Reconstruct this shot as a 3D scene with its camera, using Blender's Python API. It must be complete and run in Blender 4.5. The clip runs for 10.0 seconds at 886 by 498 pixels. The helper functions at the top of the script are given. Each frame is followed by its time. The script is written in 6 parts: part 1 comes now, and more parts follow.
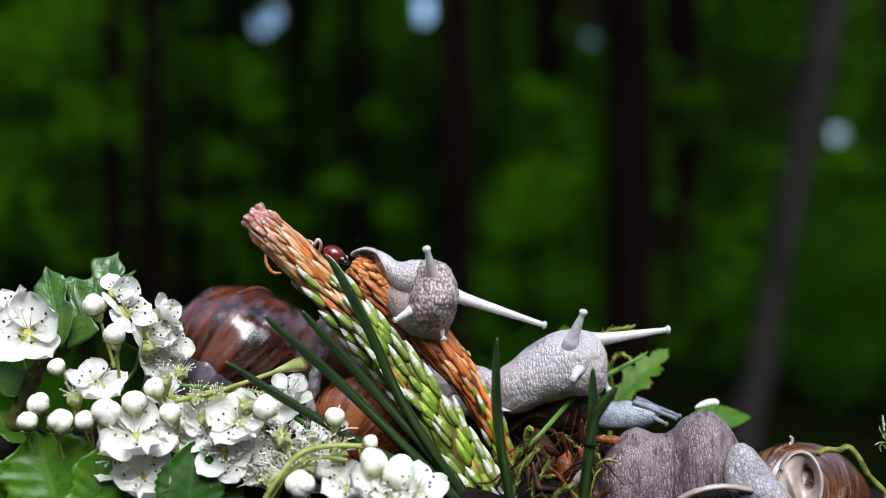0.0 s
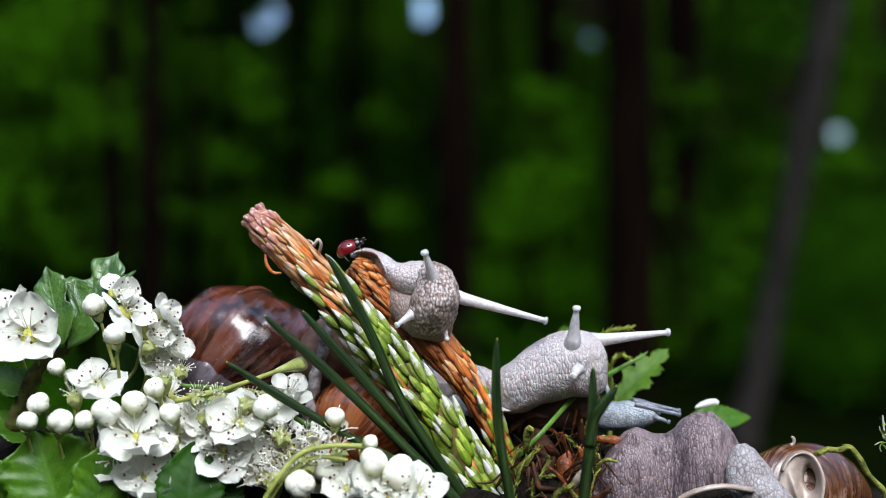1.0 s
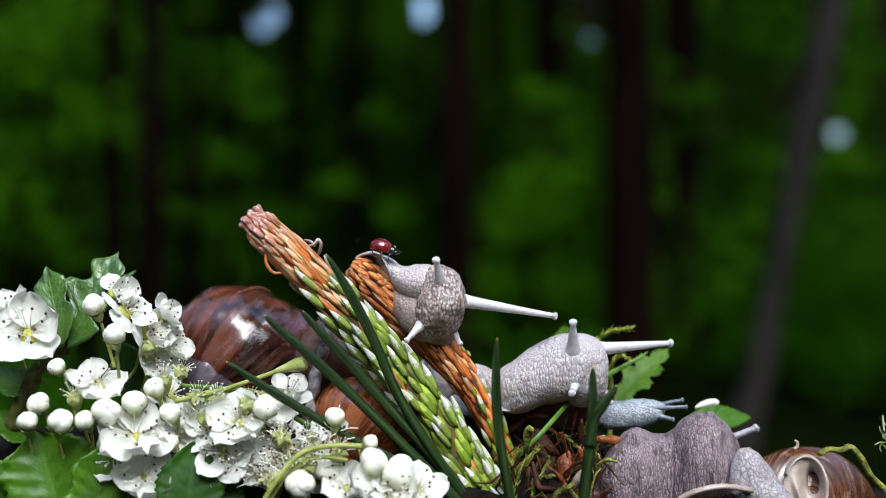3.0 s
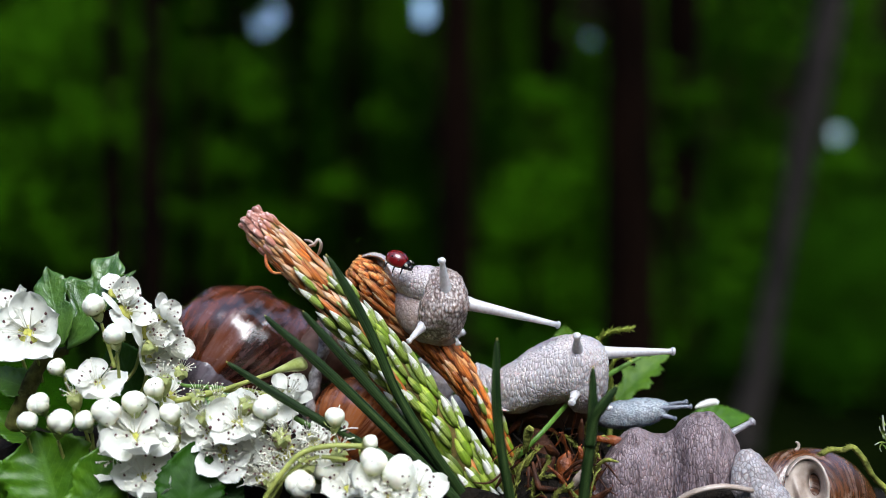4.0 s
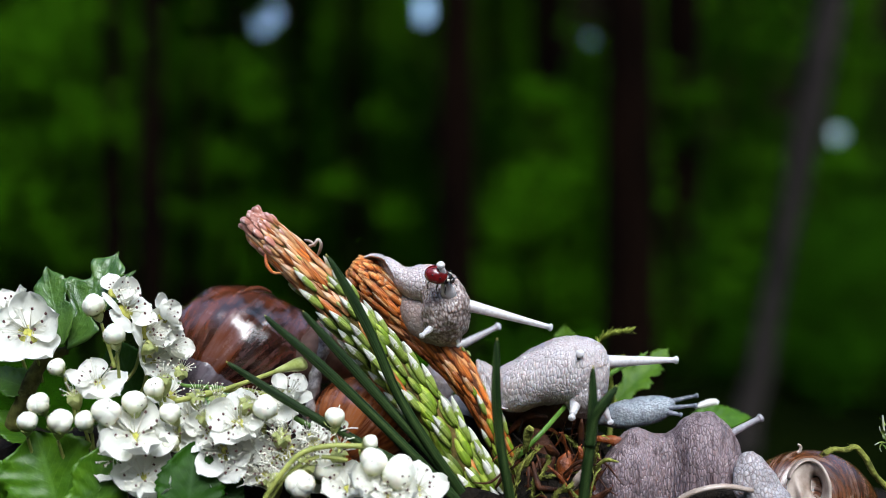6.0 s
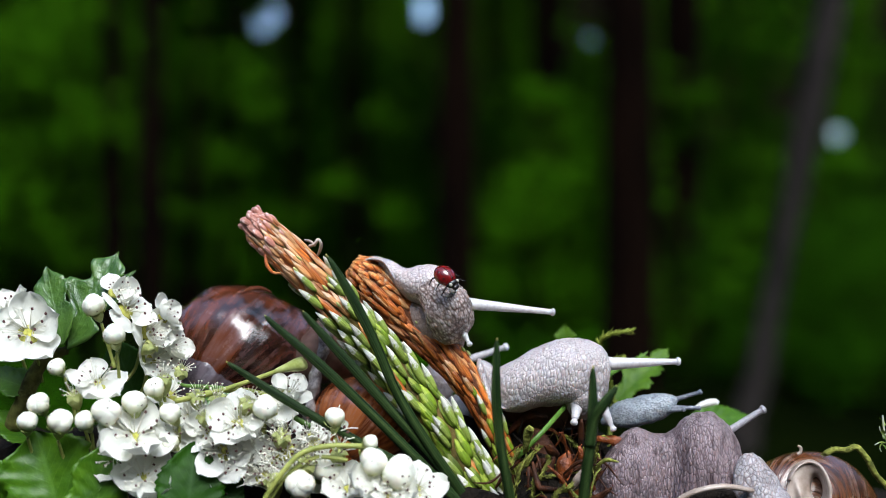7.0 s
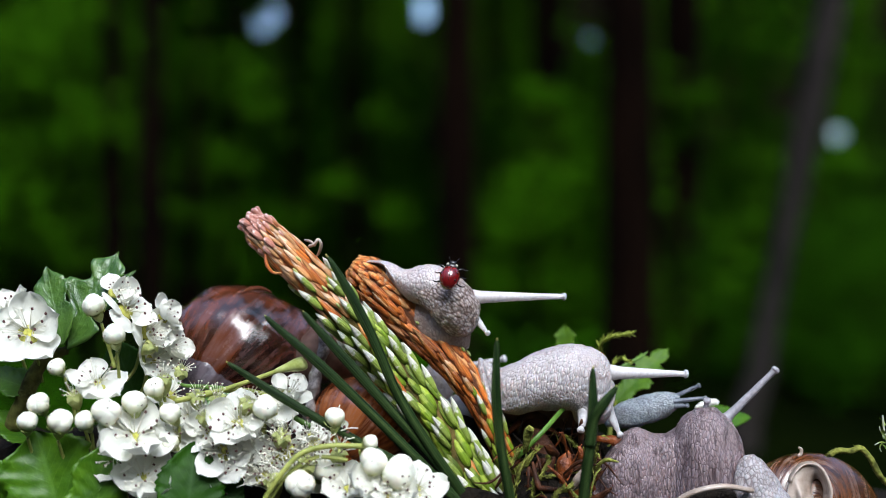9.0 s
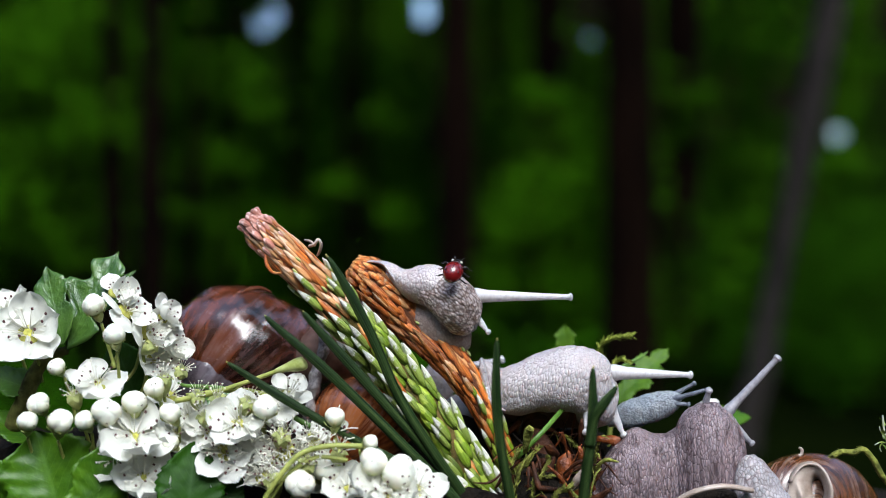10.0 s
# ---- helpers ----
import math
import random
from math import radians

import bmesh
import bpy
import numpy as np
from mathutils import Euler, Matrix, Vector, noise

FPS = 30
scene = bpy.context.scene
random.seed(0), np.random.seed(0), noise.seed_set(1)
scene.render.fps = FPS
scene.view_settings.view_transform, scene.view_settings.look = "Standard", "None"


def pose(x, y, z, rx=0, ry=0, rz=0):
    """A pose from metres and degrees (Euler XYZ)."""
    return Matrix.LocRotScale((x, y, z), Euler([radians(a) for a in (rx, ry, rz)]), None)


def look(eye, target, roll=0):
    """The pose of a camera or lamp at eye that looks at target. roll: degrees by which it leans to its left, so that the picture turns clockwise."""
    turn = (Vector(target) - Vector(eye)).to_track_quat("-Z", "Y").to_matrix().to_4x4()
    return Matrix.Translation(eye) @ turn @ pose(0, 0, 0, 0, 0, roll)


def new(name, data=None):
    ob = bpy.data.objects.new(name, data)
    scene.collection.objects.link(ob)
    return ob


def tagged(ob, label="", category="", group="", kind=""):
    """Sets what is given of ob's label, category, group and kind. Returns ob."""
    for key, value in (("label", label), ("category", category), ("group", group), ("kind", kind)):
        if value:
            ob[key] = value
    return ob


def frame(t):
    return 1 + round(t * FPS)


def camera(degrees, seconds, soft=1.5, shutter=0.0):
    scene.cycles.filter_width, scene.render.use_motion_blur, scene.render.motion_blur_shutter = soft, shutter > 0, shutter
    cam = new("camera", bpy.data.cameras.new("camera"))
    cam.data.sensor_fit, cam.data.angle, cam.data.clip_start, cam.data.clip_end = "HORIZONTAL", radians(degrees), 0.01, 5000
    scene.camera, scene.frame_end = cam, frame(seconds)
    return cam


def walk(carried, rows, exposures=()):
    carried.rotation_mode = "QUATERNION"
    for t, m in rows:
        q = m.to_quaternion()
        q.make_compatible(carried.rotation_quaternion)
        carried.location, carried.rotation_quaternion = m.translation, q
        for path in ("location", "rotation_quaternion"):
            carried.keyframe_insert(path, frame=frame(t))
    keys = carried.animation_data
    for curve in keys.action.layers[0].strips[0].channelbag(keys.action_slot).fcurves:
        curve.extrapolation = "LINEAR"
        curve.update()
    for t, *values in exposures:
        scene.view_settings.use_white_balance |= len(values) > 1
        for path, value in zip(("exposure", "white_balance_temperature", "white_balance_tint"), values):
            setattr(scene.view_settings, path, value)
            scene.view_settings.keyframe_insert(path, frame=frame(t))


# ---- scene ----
# ---- camera: a small still camera on a support, close to the subject ----
EYE_H = 0.62
STEP = 0.12767e-3
cam = camera(40, 10.0, 0.5)
cam.data.dof.use_dof = True
cam.data.dof.focus_distance = 0.270
cam.data.dof.aperture_fstop = 7.5
CAM_POSE = look((0, -0.275, EYE_H), (0, 1, EYE_H))
walk(cam, [(0, CAM_POSE), (10.0, CAM_POSE)], [(0, 0.75, 5720, 7), (10.0, 0.75, 5720, 7)])

# ---- world and sun: bright overcast in a wood ----
SUN_UP, SUN_TURN = 53, 168
world = bpy.data.worlds.new("sky")
world.use_nodes = True
scene.world = world
wn = world.node_tree.nodes
sky = wn.new("ShaderNodeTexSky")
sky.sky_type = 'NISHITA'
sky.sun_disc = False
sky.sun_elevation = radians(SUN_UP)
sky.sun_rotation = radians(SUN_TURN)
sky.air_density, sky.dust_density = 1.0, 3.0
wn["Background"].inputs["Strength"].default_value = 0.15
world.node_tree.links.new(sky.outputs[0], wn["Background"].inputs["Color"])
sun = new("sun", bpy.data.lights.new("sun", "SUN"))
sun.data.energy, sun.data.angle, sun.data.color = 2.5, radians(38), (1.0, 0.97, 0.92)
e_, r_ = radians(SUN_UP), radians(SUN_TURN)
SUN_DIR = Vector((math.sin(r_) * math.cos(e_), math.cos(r_) * math.cos(e_), math.sin(e_)))
sun.matrix_world = look(SUN_DIR * 10, (0, 0, 0))


# ---- tools ----
ORIGIN = {}


def at(u, v, y=0.0):
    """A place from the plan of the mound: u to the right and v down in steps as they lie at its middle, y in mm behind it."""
    s = (0.275 + y * 1e-3) / 0.275 * STEP
    return Vector(((u - 784) * s, y * 1e-3, EYE_H + (441 - v) * s))


def thing(name, place, label, category, group="", kind=""):
    ob = new(name)
    ob.location = place
    ob.empty_display_size = 0.005
    ORIGIN[ob.name] = Vector(place)
    return tagged(ob, label, category, group, kind)


def mesh_of(name, bm, mat, smooth=True):
    me = bpy.data.meshes.new(name)
    bm.normal_update()
    bm.to_mesh(me)
    bm.free()
    if smooth:
        me.shade_smooth()
    for m in (mat if isinstance(mat, (list, tuple)) else [mat]):
        me.materials.append(m)
    return me


def part(name, bm, mat, parent, label="", pivot=None, smooth=True):
    """Links a bmesh in world places as one mesh object under a thing or part, with its origin at pivot."""
    base = ORIGIN[parent.name]
    pivot = Vector(base if pivot is None else pivot)
    bmesh.ops.translate(bm, verts=bm.verts, vec=-pivot)
    ob = new(name, mesh_of(name, bm, mat, smooth))
    ob.parent = parent
    ob.location = pivot - base
    ORIGIN[ob.name] = pivot
    return tagged(ob, label)


def place_part(name, me, parent, m, label=""):
    """Links ready mesh data under a parent at the world pose m."""
    ob = new(name, me)
    ob.parent = parent
    ob.matrix_basis = Matrix.Translation(-ORIGIN[parent.name]) @ m
    ORIGIN[ob.name] = m.translation.copy()
    return tagged(ob, label)


def spline(pts, n):
    """Even Catmull-Rom samples through rows of equal length."""
    a = np.array(pts, float)
    p = np.vstack([2 * a[0] - a[1], a, 2 * a[-1] - a[-2]])
    out = []
    for t in np.linspace(0, len(a) - 1, n):
        i = min(int(t), len(a) - 2)
        f = t - i
        p0, p1, p2, p3 = p[i:i + 4]
        out.append(0.5 * (2 * p1 + (p2 - p0) * f + (2 * p0 - 5 * p1 + 4 * p2 - p3) * f * f + (3 * p1 - p0 - 3 * p2 + p3) * f ** 3))
    return np.array(out)


def tube(bm, rows, n=24, seg=16, caps=True, plan=True, bumpy=None):
    """A swept body through rows (u, v, y, half width in the upright plane, half depth), widths in steps."""
    s = spline(rows, n)
    if plan:
        pts = [at(*r[:3]) for r in s]
        k = [(0.275 + r[2] * 1e-3) / 0.275 * STEP for r in s]
    else:
        pts = [Vector(r[:3]) for r in s]
        k = [1.0] * len(s)
    rings = []
    for i, c in enumerate(pts):
        t = (pts[min(i + 1, n - 1)] - pts[max(i - 1, 0)]).normalized()
        side = t.cross(Vector((0, 1, 0)))
        if side.length < 0.15:
            side = t.cross(Vector((0, 0, 1)))
        side.normalize()
        dep = t.cross(side).normalized()
        low = 0.05 if plan else 1e-6
        a, b = max(s[i][3], low) * k[i], max(s[i][4], low) * k[i]
        rings.append([bm.verts.new(c + side * (a * math.cos(q)) + dep * (b * math.sin(q)))
                      for q in (2 * math.pi * j / seg for j in range(seg))])
    uv = bm.loops.layers.uv.verify()
    for i, (r0, r1) in enumerate(zip(rings, rings[1:])):
        for j in range(seg):
            f = bm.faces.new((r0[j], r0[(j + 1) % seg], r1[(j + 1) % seg], r1[j]))
            for lo, (a, b) in zip(f.loops, ((i, j), (i, j + 1), (i + 1, j + 1), (i + 1, j))):
                lo[uv].uv = (a / (n - 1), b / seg)
    if caps:
        bm.faces.new(list(reversed(rings[0])))
        bm.faces.new(rings[-1])
    bmesh.ops.recalc_face_normals(bm, faces=bm.faces)
    if bumpy:
        amp, size = bumpy
        relief(bm, amp, size)
    return rings


def loft(bm, rows, n=60, seg=44, bumpy=None, flat=1.0):
    """A body through rows (u, v of one edge, u, v of the opposite edge, y, half depth in steps); flat below 1 squares its section."""
    s = spline(rows, n)
    rings = []
    for r in s:
        k = (0.275 + r[4] * 1e-3) / 0.275 * STEP
        p, q = at(r[0], r[1], r[4]), at(r[2], r[3], r[4])
        mid, arm = (p + q) / 2, (p - q) / 2
        ring = []
        for j in range(seg):
            a = 2 * math.pi * j / seg
            ca, sa = math.cos(a), math.sin(a)
            sa = math.copysign(abs(sa) ** flat, sa)
            ring.append(bm.verts.new(mid + arm * ca + Vector((0, max(r[5], 0.2) * k * sa, 0))))
        rings.append(ring)
    for r0, r1 in zip(rings, rings[1:]):
        for j in range(seg):
            bm.faces.new((r0[j], r0[(j + 1) % seg], r1[(j + 1) % seg], r1[j]))
    bm.faces.new(list(reversed(rings[0])))
    bm.faces.new(rings[-1])
    bmesh.ops.recalc_face_normals(bm, faces=bm.faces)
    if bumpy:
        relief(bm, *bumpy)


def relief(bm, amp, size, tall=1.0):
    """Pushes the vertices out and in by two sizes of noise, drawn out upwards where tall is above 1."""
    bm.normal_update()
    for w in bm.verts:
        p = Vector((w.co.x, w.co.y, w.co.z / tall)) / size
        d = noise.noise(p) + 0.5 * noise.noise(p * 2.7)
        w.co += w.normal * (amp * d)


def ball(bm, c, r, seg=14, rings=10, m=None):
    r = (r, r, r) if isinstance(r, (int, float)) else r
    mm = Matrix.Translation(c) @ (m or Matrix()) @ Matrix.Diagonal((*r, 1))
    return bmesh.ops.create_uvsphere(bm, u_segments=seg, v_segments=rings, radius=1, matrix=mm)["verts"]


def aim(a, b, roll=0.0):
    """A pose at a whose x axis points at b."""
    q = (Vector(b) - Vector(a)).to_track_quat("X", "Z")
    return Matrix.Translation(a) @ q.to_matrix().to_4x4() @ pose(0, 0, 0, roll)


# ---- materials ----
def material(name, rough=0.6, spec=0.5, sss=0.0, coat=0.0, trans=0.0):
    m = bpy.data.materials.new(name)
    m.use_nodes = True
    b = m.node_tree.nodes["Principled BSDF"]
    b.inputs["Roughness"].default_value = rough
    b.inputs["Specular IOR Level"].default_value = spec
    if sss:
        b.inputs["Subsurface Weight"].default_value = sss
        b.inputs["Subsurface Radius"].default_value = (1.0, 0.6, 0.4)
        b.inputs["Subsurface Scale"].default_value = 0.0012
    if coat:
        b.inputs["Coat Weight"].default_value = coat
        b.inputs["Coat Roughness"].default_value = 0.2
    if trans:
        b.inputs["Transmission Weight"].default_value = trans
    return m


def node(m, kind, **values):
    n = m.node_tree.nodes.new(kind)
    for k, v in values.items():
        n.inputs[k].default_value = v
    return n


def link(m, a, b):
    m.node_tree.links.new(a, b)


def coords(m, scale=(1, 1, 1)):
    tc = node(m, "ShaderNodeTexCoord")
    mp = node(m, "ShaderNodeMapping")
    mp.inputs["Scale"].default_value = scale
    link(m, tc.outputs["Object"], mp.inputs["Vector"])
    return mp.outputs["Vector"]


def ramp(m, fac, stops):
    r = node(m, "ShaderNodeValToRGB")
    el = r.color_ramp.elements
    while len(el) < len(stops):
        el.new(0.5)
    for e, (p, c) in zip(el, stops):
        e.position, e.color = p, (*c, 1)
    link(m, fac, r.inputs["Fac"])
    return r.outputs["Color"]


def mix(m, fac, a, b, how="MIX"):
    n = node(m, "ShaderNodeMix")
    n.data_type, n.blend_type = "RGBA", how
    for sock, v in ((0, fac), (6, a), (7, b)):
        if isinstance(v, (int, float)):
            n.inputs[sock].default_value = v
        elif isinstance(v, tuple):
            n.inputs[sock].default_value = (*v, 1)
        else:
            link(m, v, n.inputs[sock])
    return n.outputs[2]


def noise_tex(m, vec, scale, detail=4, rough=0.55):
    n = node(m, "ShaderNodeTexNoise", Scale=scale, Detail=detail, Roughness=rough)
    link(m, vec, n.inputs["Vector"])
    return n.outputs["Fac"]


def bump(m, height, strength, dist):
    n = node(m, "ShaderNodeBump", Strength=strength, Distance=dist)
    link(m, height, n.inputs["Height"])
    return n.outputs["Normal"]


def bsdf(m):
    return m.node_tree.nodes["Principled BSDF"]


def rand_mix(m, col, amount=0.25):
    """Varies a colour's value from object to object."""
    oi = node(m, "ShaderNodeObjectInfo")
    hv = node(m, "ShaderNodeHueSaturation")
    mr = node(m, "ShaderNodeMapRange")
    mr.inputs["To Min"].default_value, mr.inputs["To Max"].default_value = 1 - amount, 1 + amount
    link(m, oi.outputs["Random"], mr.inputs["Value"])
    link(m, mr.outputs["Result"], hv.inputs["Value"])
    link(m, col, hv.inputs["Color"])
    return hv.outputs["Color"]


def skin(name, light, groove, cells, stretch=(1, 1, 1), start=0.42, stop=0.78, rough=0.38, depth=0.0003, dark=0.7, wander=0.7, fold=0.35, soft=0.35, net=0.0):
    """Wet snail skin: rounded tubercles parted by soft darker grooves, with a few long furrows between them."""
    m = material(name, rough, 0.45, 0.35, 0.10)
    bsdf(m).inputs["Coat Roughness"].default_value = 0.2
    vec = coords(m, stretch)
    wob = node(m, "ShaderNodeTexNoise", Scale=cells * 0.3, Detail=1.5, Roughness=0.5)
    link(m, vec, wob.inputs["Vector"])
    vm = node(m, "ShaderNodeVectorMath")
    vm.operation = "MULTIPLY_ADD"
    link(m, wob.outputs["Color"], vm.inputs[0])
    vm.inputs[1].default_value = (wander / cells,) * 3
    link(m, vec, vm.inputs[2])
    vo = node(m, "ShaderNodeTexVoronoi", Scale=cells, Randomness=0.85)
    vo.feature = "SMOOTH_F1"
    vo.inputs["Smoothness"].default_value = soft
    link(m, vm.outputs[0], vo.inputs["Vector"])
    mr = node(m, "ShaderNodeMapRange")
    mr.interpolation_type = "SMOOTHSTEP"
    mr.inputs["From Min"].default_value, mr.inputs["From Max"].default_value = start, stop
    link(m, vo.outputs["Distance"], mr.inputs["Value"])
    sq_ = node(m, "ShaderNodeMath")
    sq_.operation = "POWER"
    sq_.inputs[1].default_value = 1.7
    link(m, vo.outputs["Distance"], sq_.inputs[0])
    inv = node(m, "ShaderNodeMath")
    inv.operation = "SUBTRACT"
    inv.inputs[0].default_value = 1.0
    link(m, sq_.outputs[0], inv.inputs[1])
    long_ = noise_tex(m, coords(m, (stretch[0], stretch[1], stretch[2] * 0.35)), cells * 0.38, 3, 0.5)
    crease = ramp(m, long_, [(0.36, (1, 1, 1)), (0.47, (0, 0, 0))])
    big = noise_tex(m, vec, cells * 0.13, 4, 0.6)
    fine = noise_tex(m, vec, cells * 3.2, 3, 0.6)
    tone = ramp(m, big, [(0.3, tuple(0.78 * c + 0.12 * g for c, g in zip(light, groove))), (0.52, light), (0.75, tuple(min(0.82, c * 1.12) for c in light))])
    mask, dome = mr.outputs["Result"], inv.outputs[0]
    if net:
        ed = node(m, "ShaderNodeTexVoronoi", Scale=cells, Randomness=0.95)
        ed.feature = "DISTANCE_TO_EDGE"
        link(m, vm.outputs[0], ed.inputs["Vector"])
        thin = node(m, "ShaderNodeMapRange")
        thin.interpolation_type = "SMOOTHSTEP"
        thin.inputs["From Max"].default_value = net
        thin.inputs["To Min"].default_value, thin.inputs["To Max"].default_value = 1.0, 0.0
        link(m, ed.outputs["Distance"], thin.inputs["Value"])
        mask = mix(m, 0.3, thin.outputs["Result"], mask)
        up = node(m, "ShaderNodeMath")
        up.operation = "SUBTRACT"
        up.inputs[0].default_value = 1.0
        link(m, thin.outputs["Result"], up.inputs[1])
        dome = mix(m, 0.7, up.outputs[0], dome)
    col = mix(m, mix(m, 1.0, mask, (dark,) * 3, "MULTIPLY"), tone, groove)
    col = mix(m, mix(m, 1.0, crease, (fold,) * 3, "MULTIPLY"), col, groove)
    col = mix(m, 0.12, col, fine, "OVERLAY")
    link(m, col, bsdf(m).inputs["Base Color"])
    h = mix(m, 0.22, dome, ramp(m, long_, [(0.34, (0, 0, 0)), (0.52, (1, 1, 1))]))
    h = mix(m, 0.08, h, fine)
    nor = bump(m, h, 1.0, depth)
    link(m, nor, bsdf(m).inputs["Normal"])
    link(m, nor, bsdf(m).inputs["Coat Normal"])
    return m


def plain(name, c0, c1, scale, rough=0.6, spec=0.4, relief_d=0.0002, strength=0.5, sss=0.0, coat=0.0, stretch=(1, 1, 1), vary=0.0):
    """A surface of two tones in noise of one size with finer relief."""
    m = material(name, rough, spec, sss, coat)
    vec = coords(m, stretch)
    f = noise_tex(m, vec, scale, 6, 0.6)
    col = ramp(m, f, [(0.32, c0), (0.68, c1)])
    if vary:
        col = rand_mix(m, col, vary)
    link(m, col, bsdf(m).inputs["Base Color"])
    nor = bump(m, noise_tex(m, vec, scale * 3, 5), strength, relief_d)
    link(m, nor, bsdf(m).inputs["Normal"])
    link(m, nor, bsdf(m).inputs["Coat Normal"])
    return m


M_SKIN1 = skin("pale_snail_skin", (0.56, 0.51, 0.51), (0.29, 0.23, 0.225), 1350, (1, 1, 0.75), depth=0.0003, dark=0.55, fold=0.12, net=0.28, wander=1.3, rough=0.34)
M_HEAD1 = skin("brown_grooved_head_skin", (0.48, 0.41, 0.385), (0.12, 0.075, 0.062), 1650, (1, 1, 0.6), start=0.25, stop=0.7, depth=0.0004, dark=0.85, fold=0.3, rough=0.34)
M_SKIN2 = skin("white_snail_skin", (0.535, 0.49, 0.495), (0.25, 0.20, 0.195), 1550, (1.0, 1, 0.46), depth=0.0004, dark=0.34, fold=0.22, net=0.24, wander=1.2, rough=0.34)
M_SKIN3 = skin("purple_grey_snail_skin", (0.295, 0.228, 0.243), (0.06, 0.037, 0.041), 1650, (1.1, 1.1, 0.36), depth=0.00045, dark=0.62, fold=0.75, wander=1.7, net=0.19, rough=0.34)
M_SKIN4 = skin("grey_white_snail_skin", (0.39, 0.365, 0.375), (0.14, 0.105, 0.105), 1300, (1.0, 1.0, 0.6), depth=0.0003, dark=0.75, fold=0.25, net=0.18, wander=1.6, rough=0.34)
M_BABY = skin("blue_grey_snail_skin", (0.38, 0.42, 0.455), (0.10, 0.105, 0.12), 2700, (0.7, 1, 1), start=0.35, depth=0.00022, dark=0.6, fold=0.4)
M_TAIL = plain("grey_translucent_skin", (0.17, 0.17, 0.19), (0.32, 0.32, 0.35), 500, 0.35, 0.5, 0.0002, 0.5, 0.3)
M_TENT = plain("pale_tentacle_skin", (0.50, 0.475, 0.485), (0.68, 0.655, 0.66), 1200, 0.35, 0.5, 0.0001, 0.5, 0.4)
M_TENTC = plain("lilac_grey_tentacle_skin", (0.24, 0.23, 0.25), (0.42, 0.40, 0.43), 1200, 0.35, 0.5, 0.0001, 0.5, 0.3)
M_TENTB = plain("grey_tentacle_skin", (0.09, 0.10, 0.125), (0.22, 0.235, 0.28), 1500, 0.35, 0.5, 0.0001, 0.5, 0.2)
# Brown of the sole, with the shade under the body put in.
M_FOOT = plain("snail_foot_brown_with_shade", (0.09, 0.045, 0.03), (0.24, 0.14, 0.105), 300, 0.4, 0.5, 0.0003, 0.5, 0.2)
# Pale brown skin, deepened to carry the shade below the neck.
M_THROAT = skin("underside_skin_browned_for_shade", (0.36, 0.28, 0.255), (0.18, 0.12, 0.10), 1350, (1, 1, 0.7), depth=0.00022, dark=0.5, fold=0.15, net=0.28, wander=1.3)

for m_, w_ in ((M_TENT, 0.12), (M_TENTC, 0.12), (M_TENTB, 0.1)):
    bsdf(m_).inputs["Subsurface Weight"].default_value = 0.7
    bsdf(m_).inputs["Subsurface Scale"].default_value = 0.003
    bsdf(m_).inputs["Subsurface Radius"].default_value = (1.0, 0.9, 0.88)
    bsdf(m_).inputs["Transmission Weight"].default_value = w_


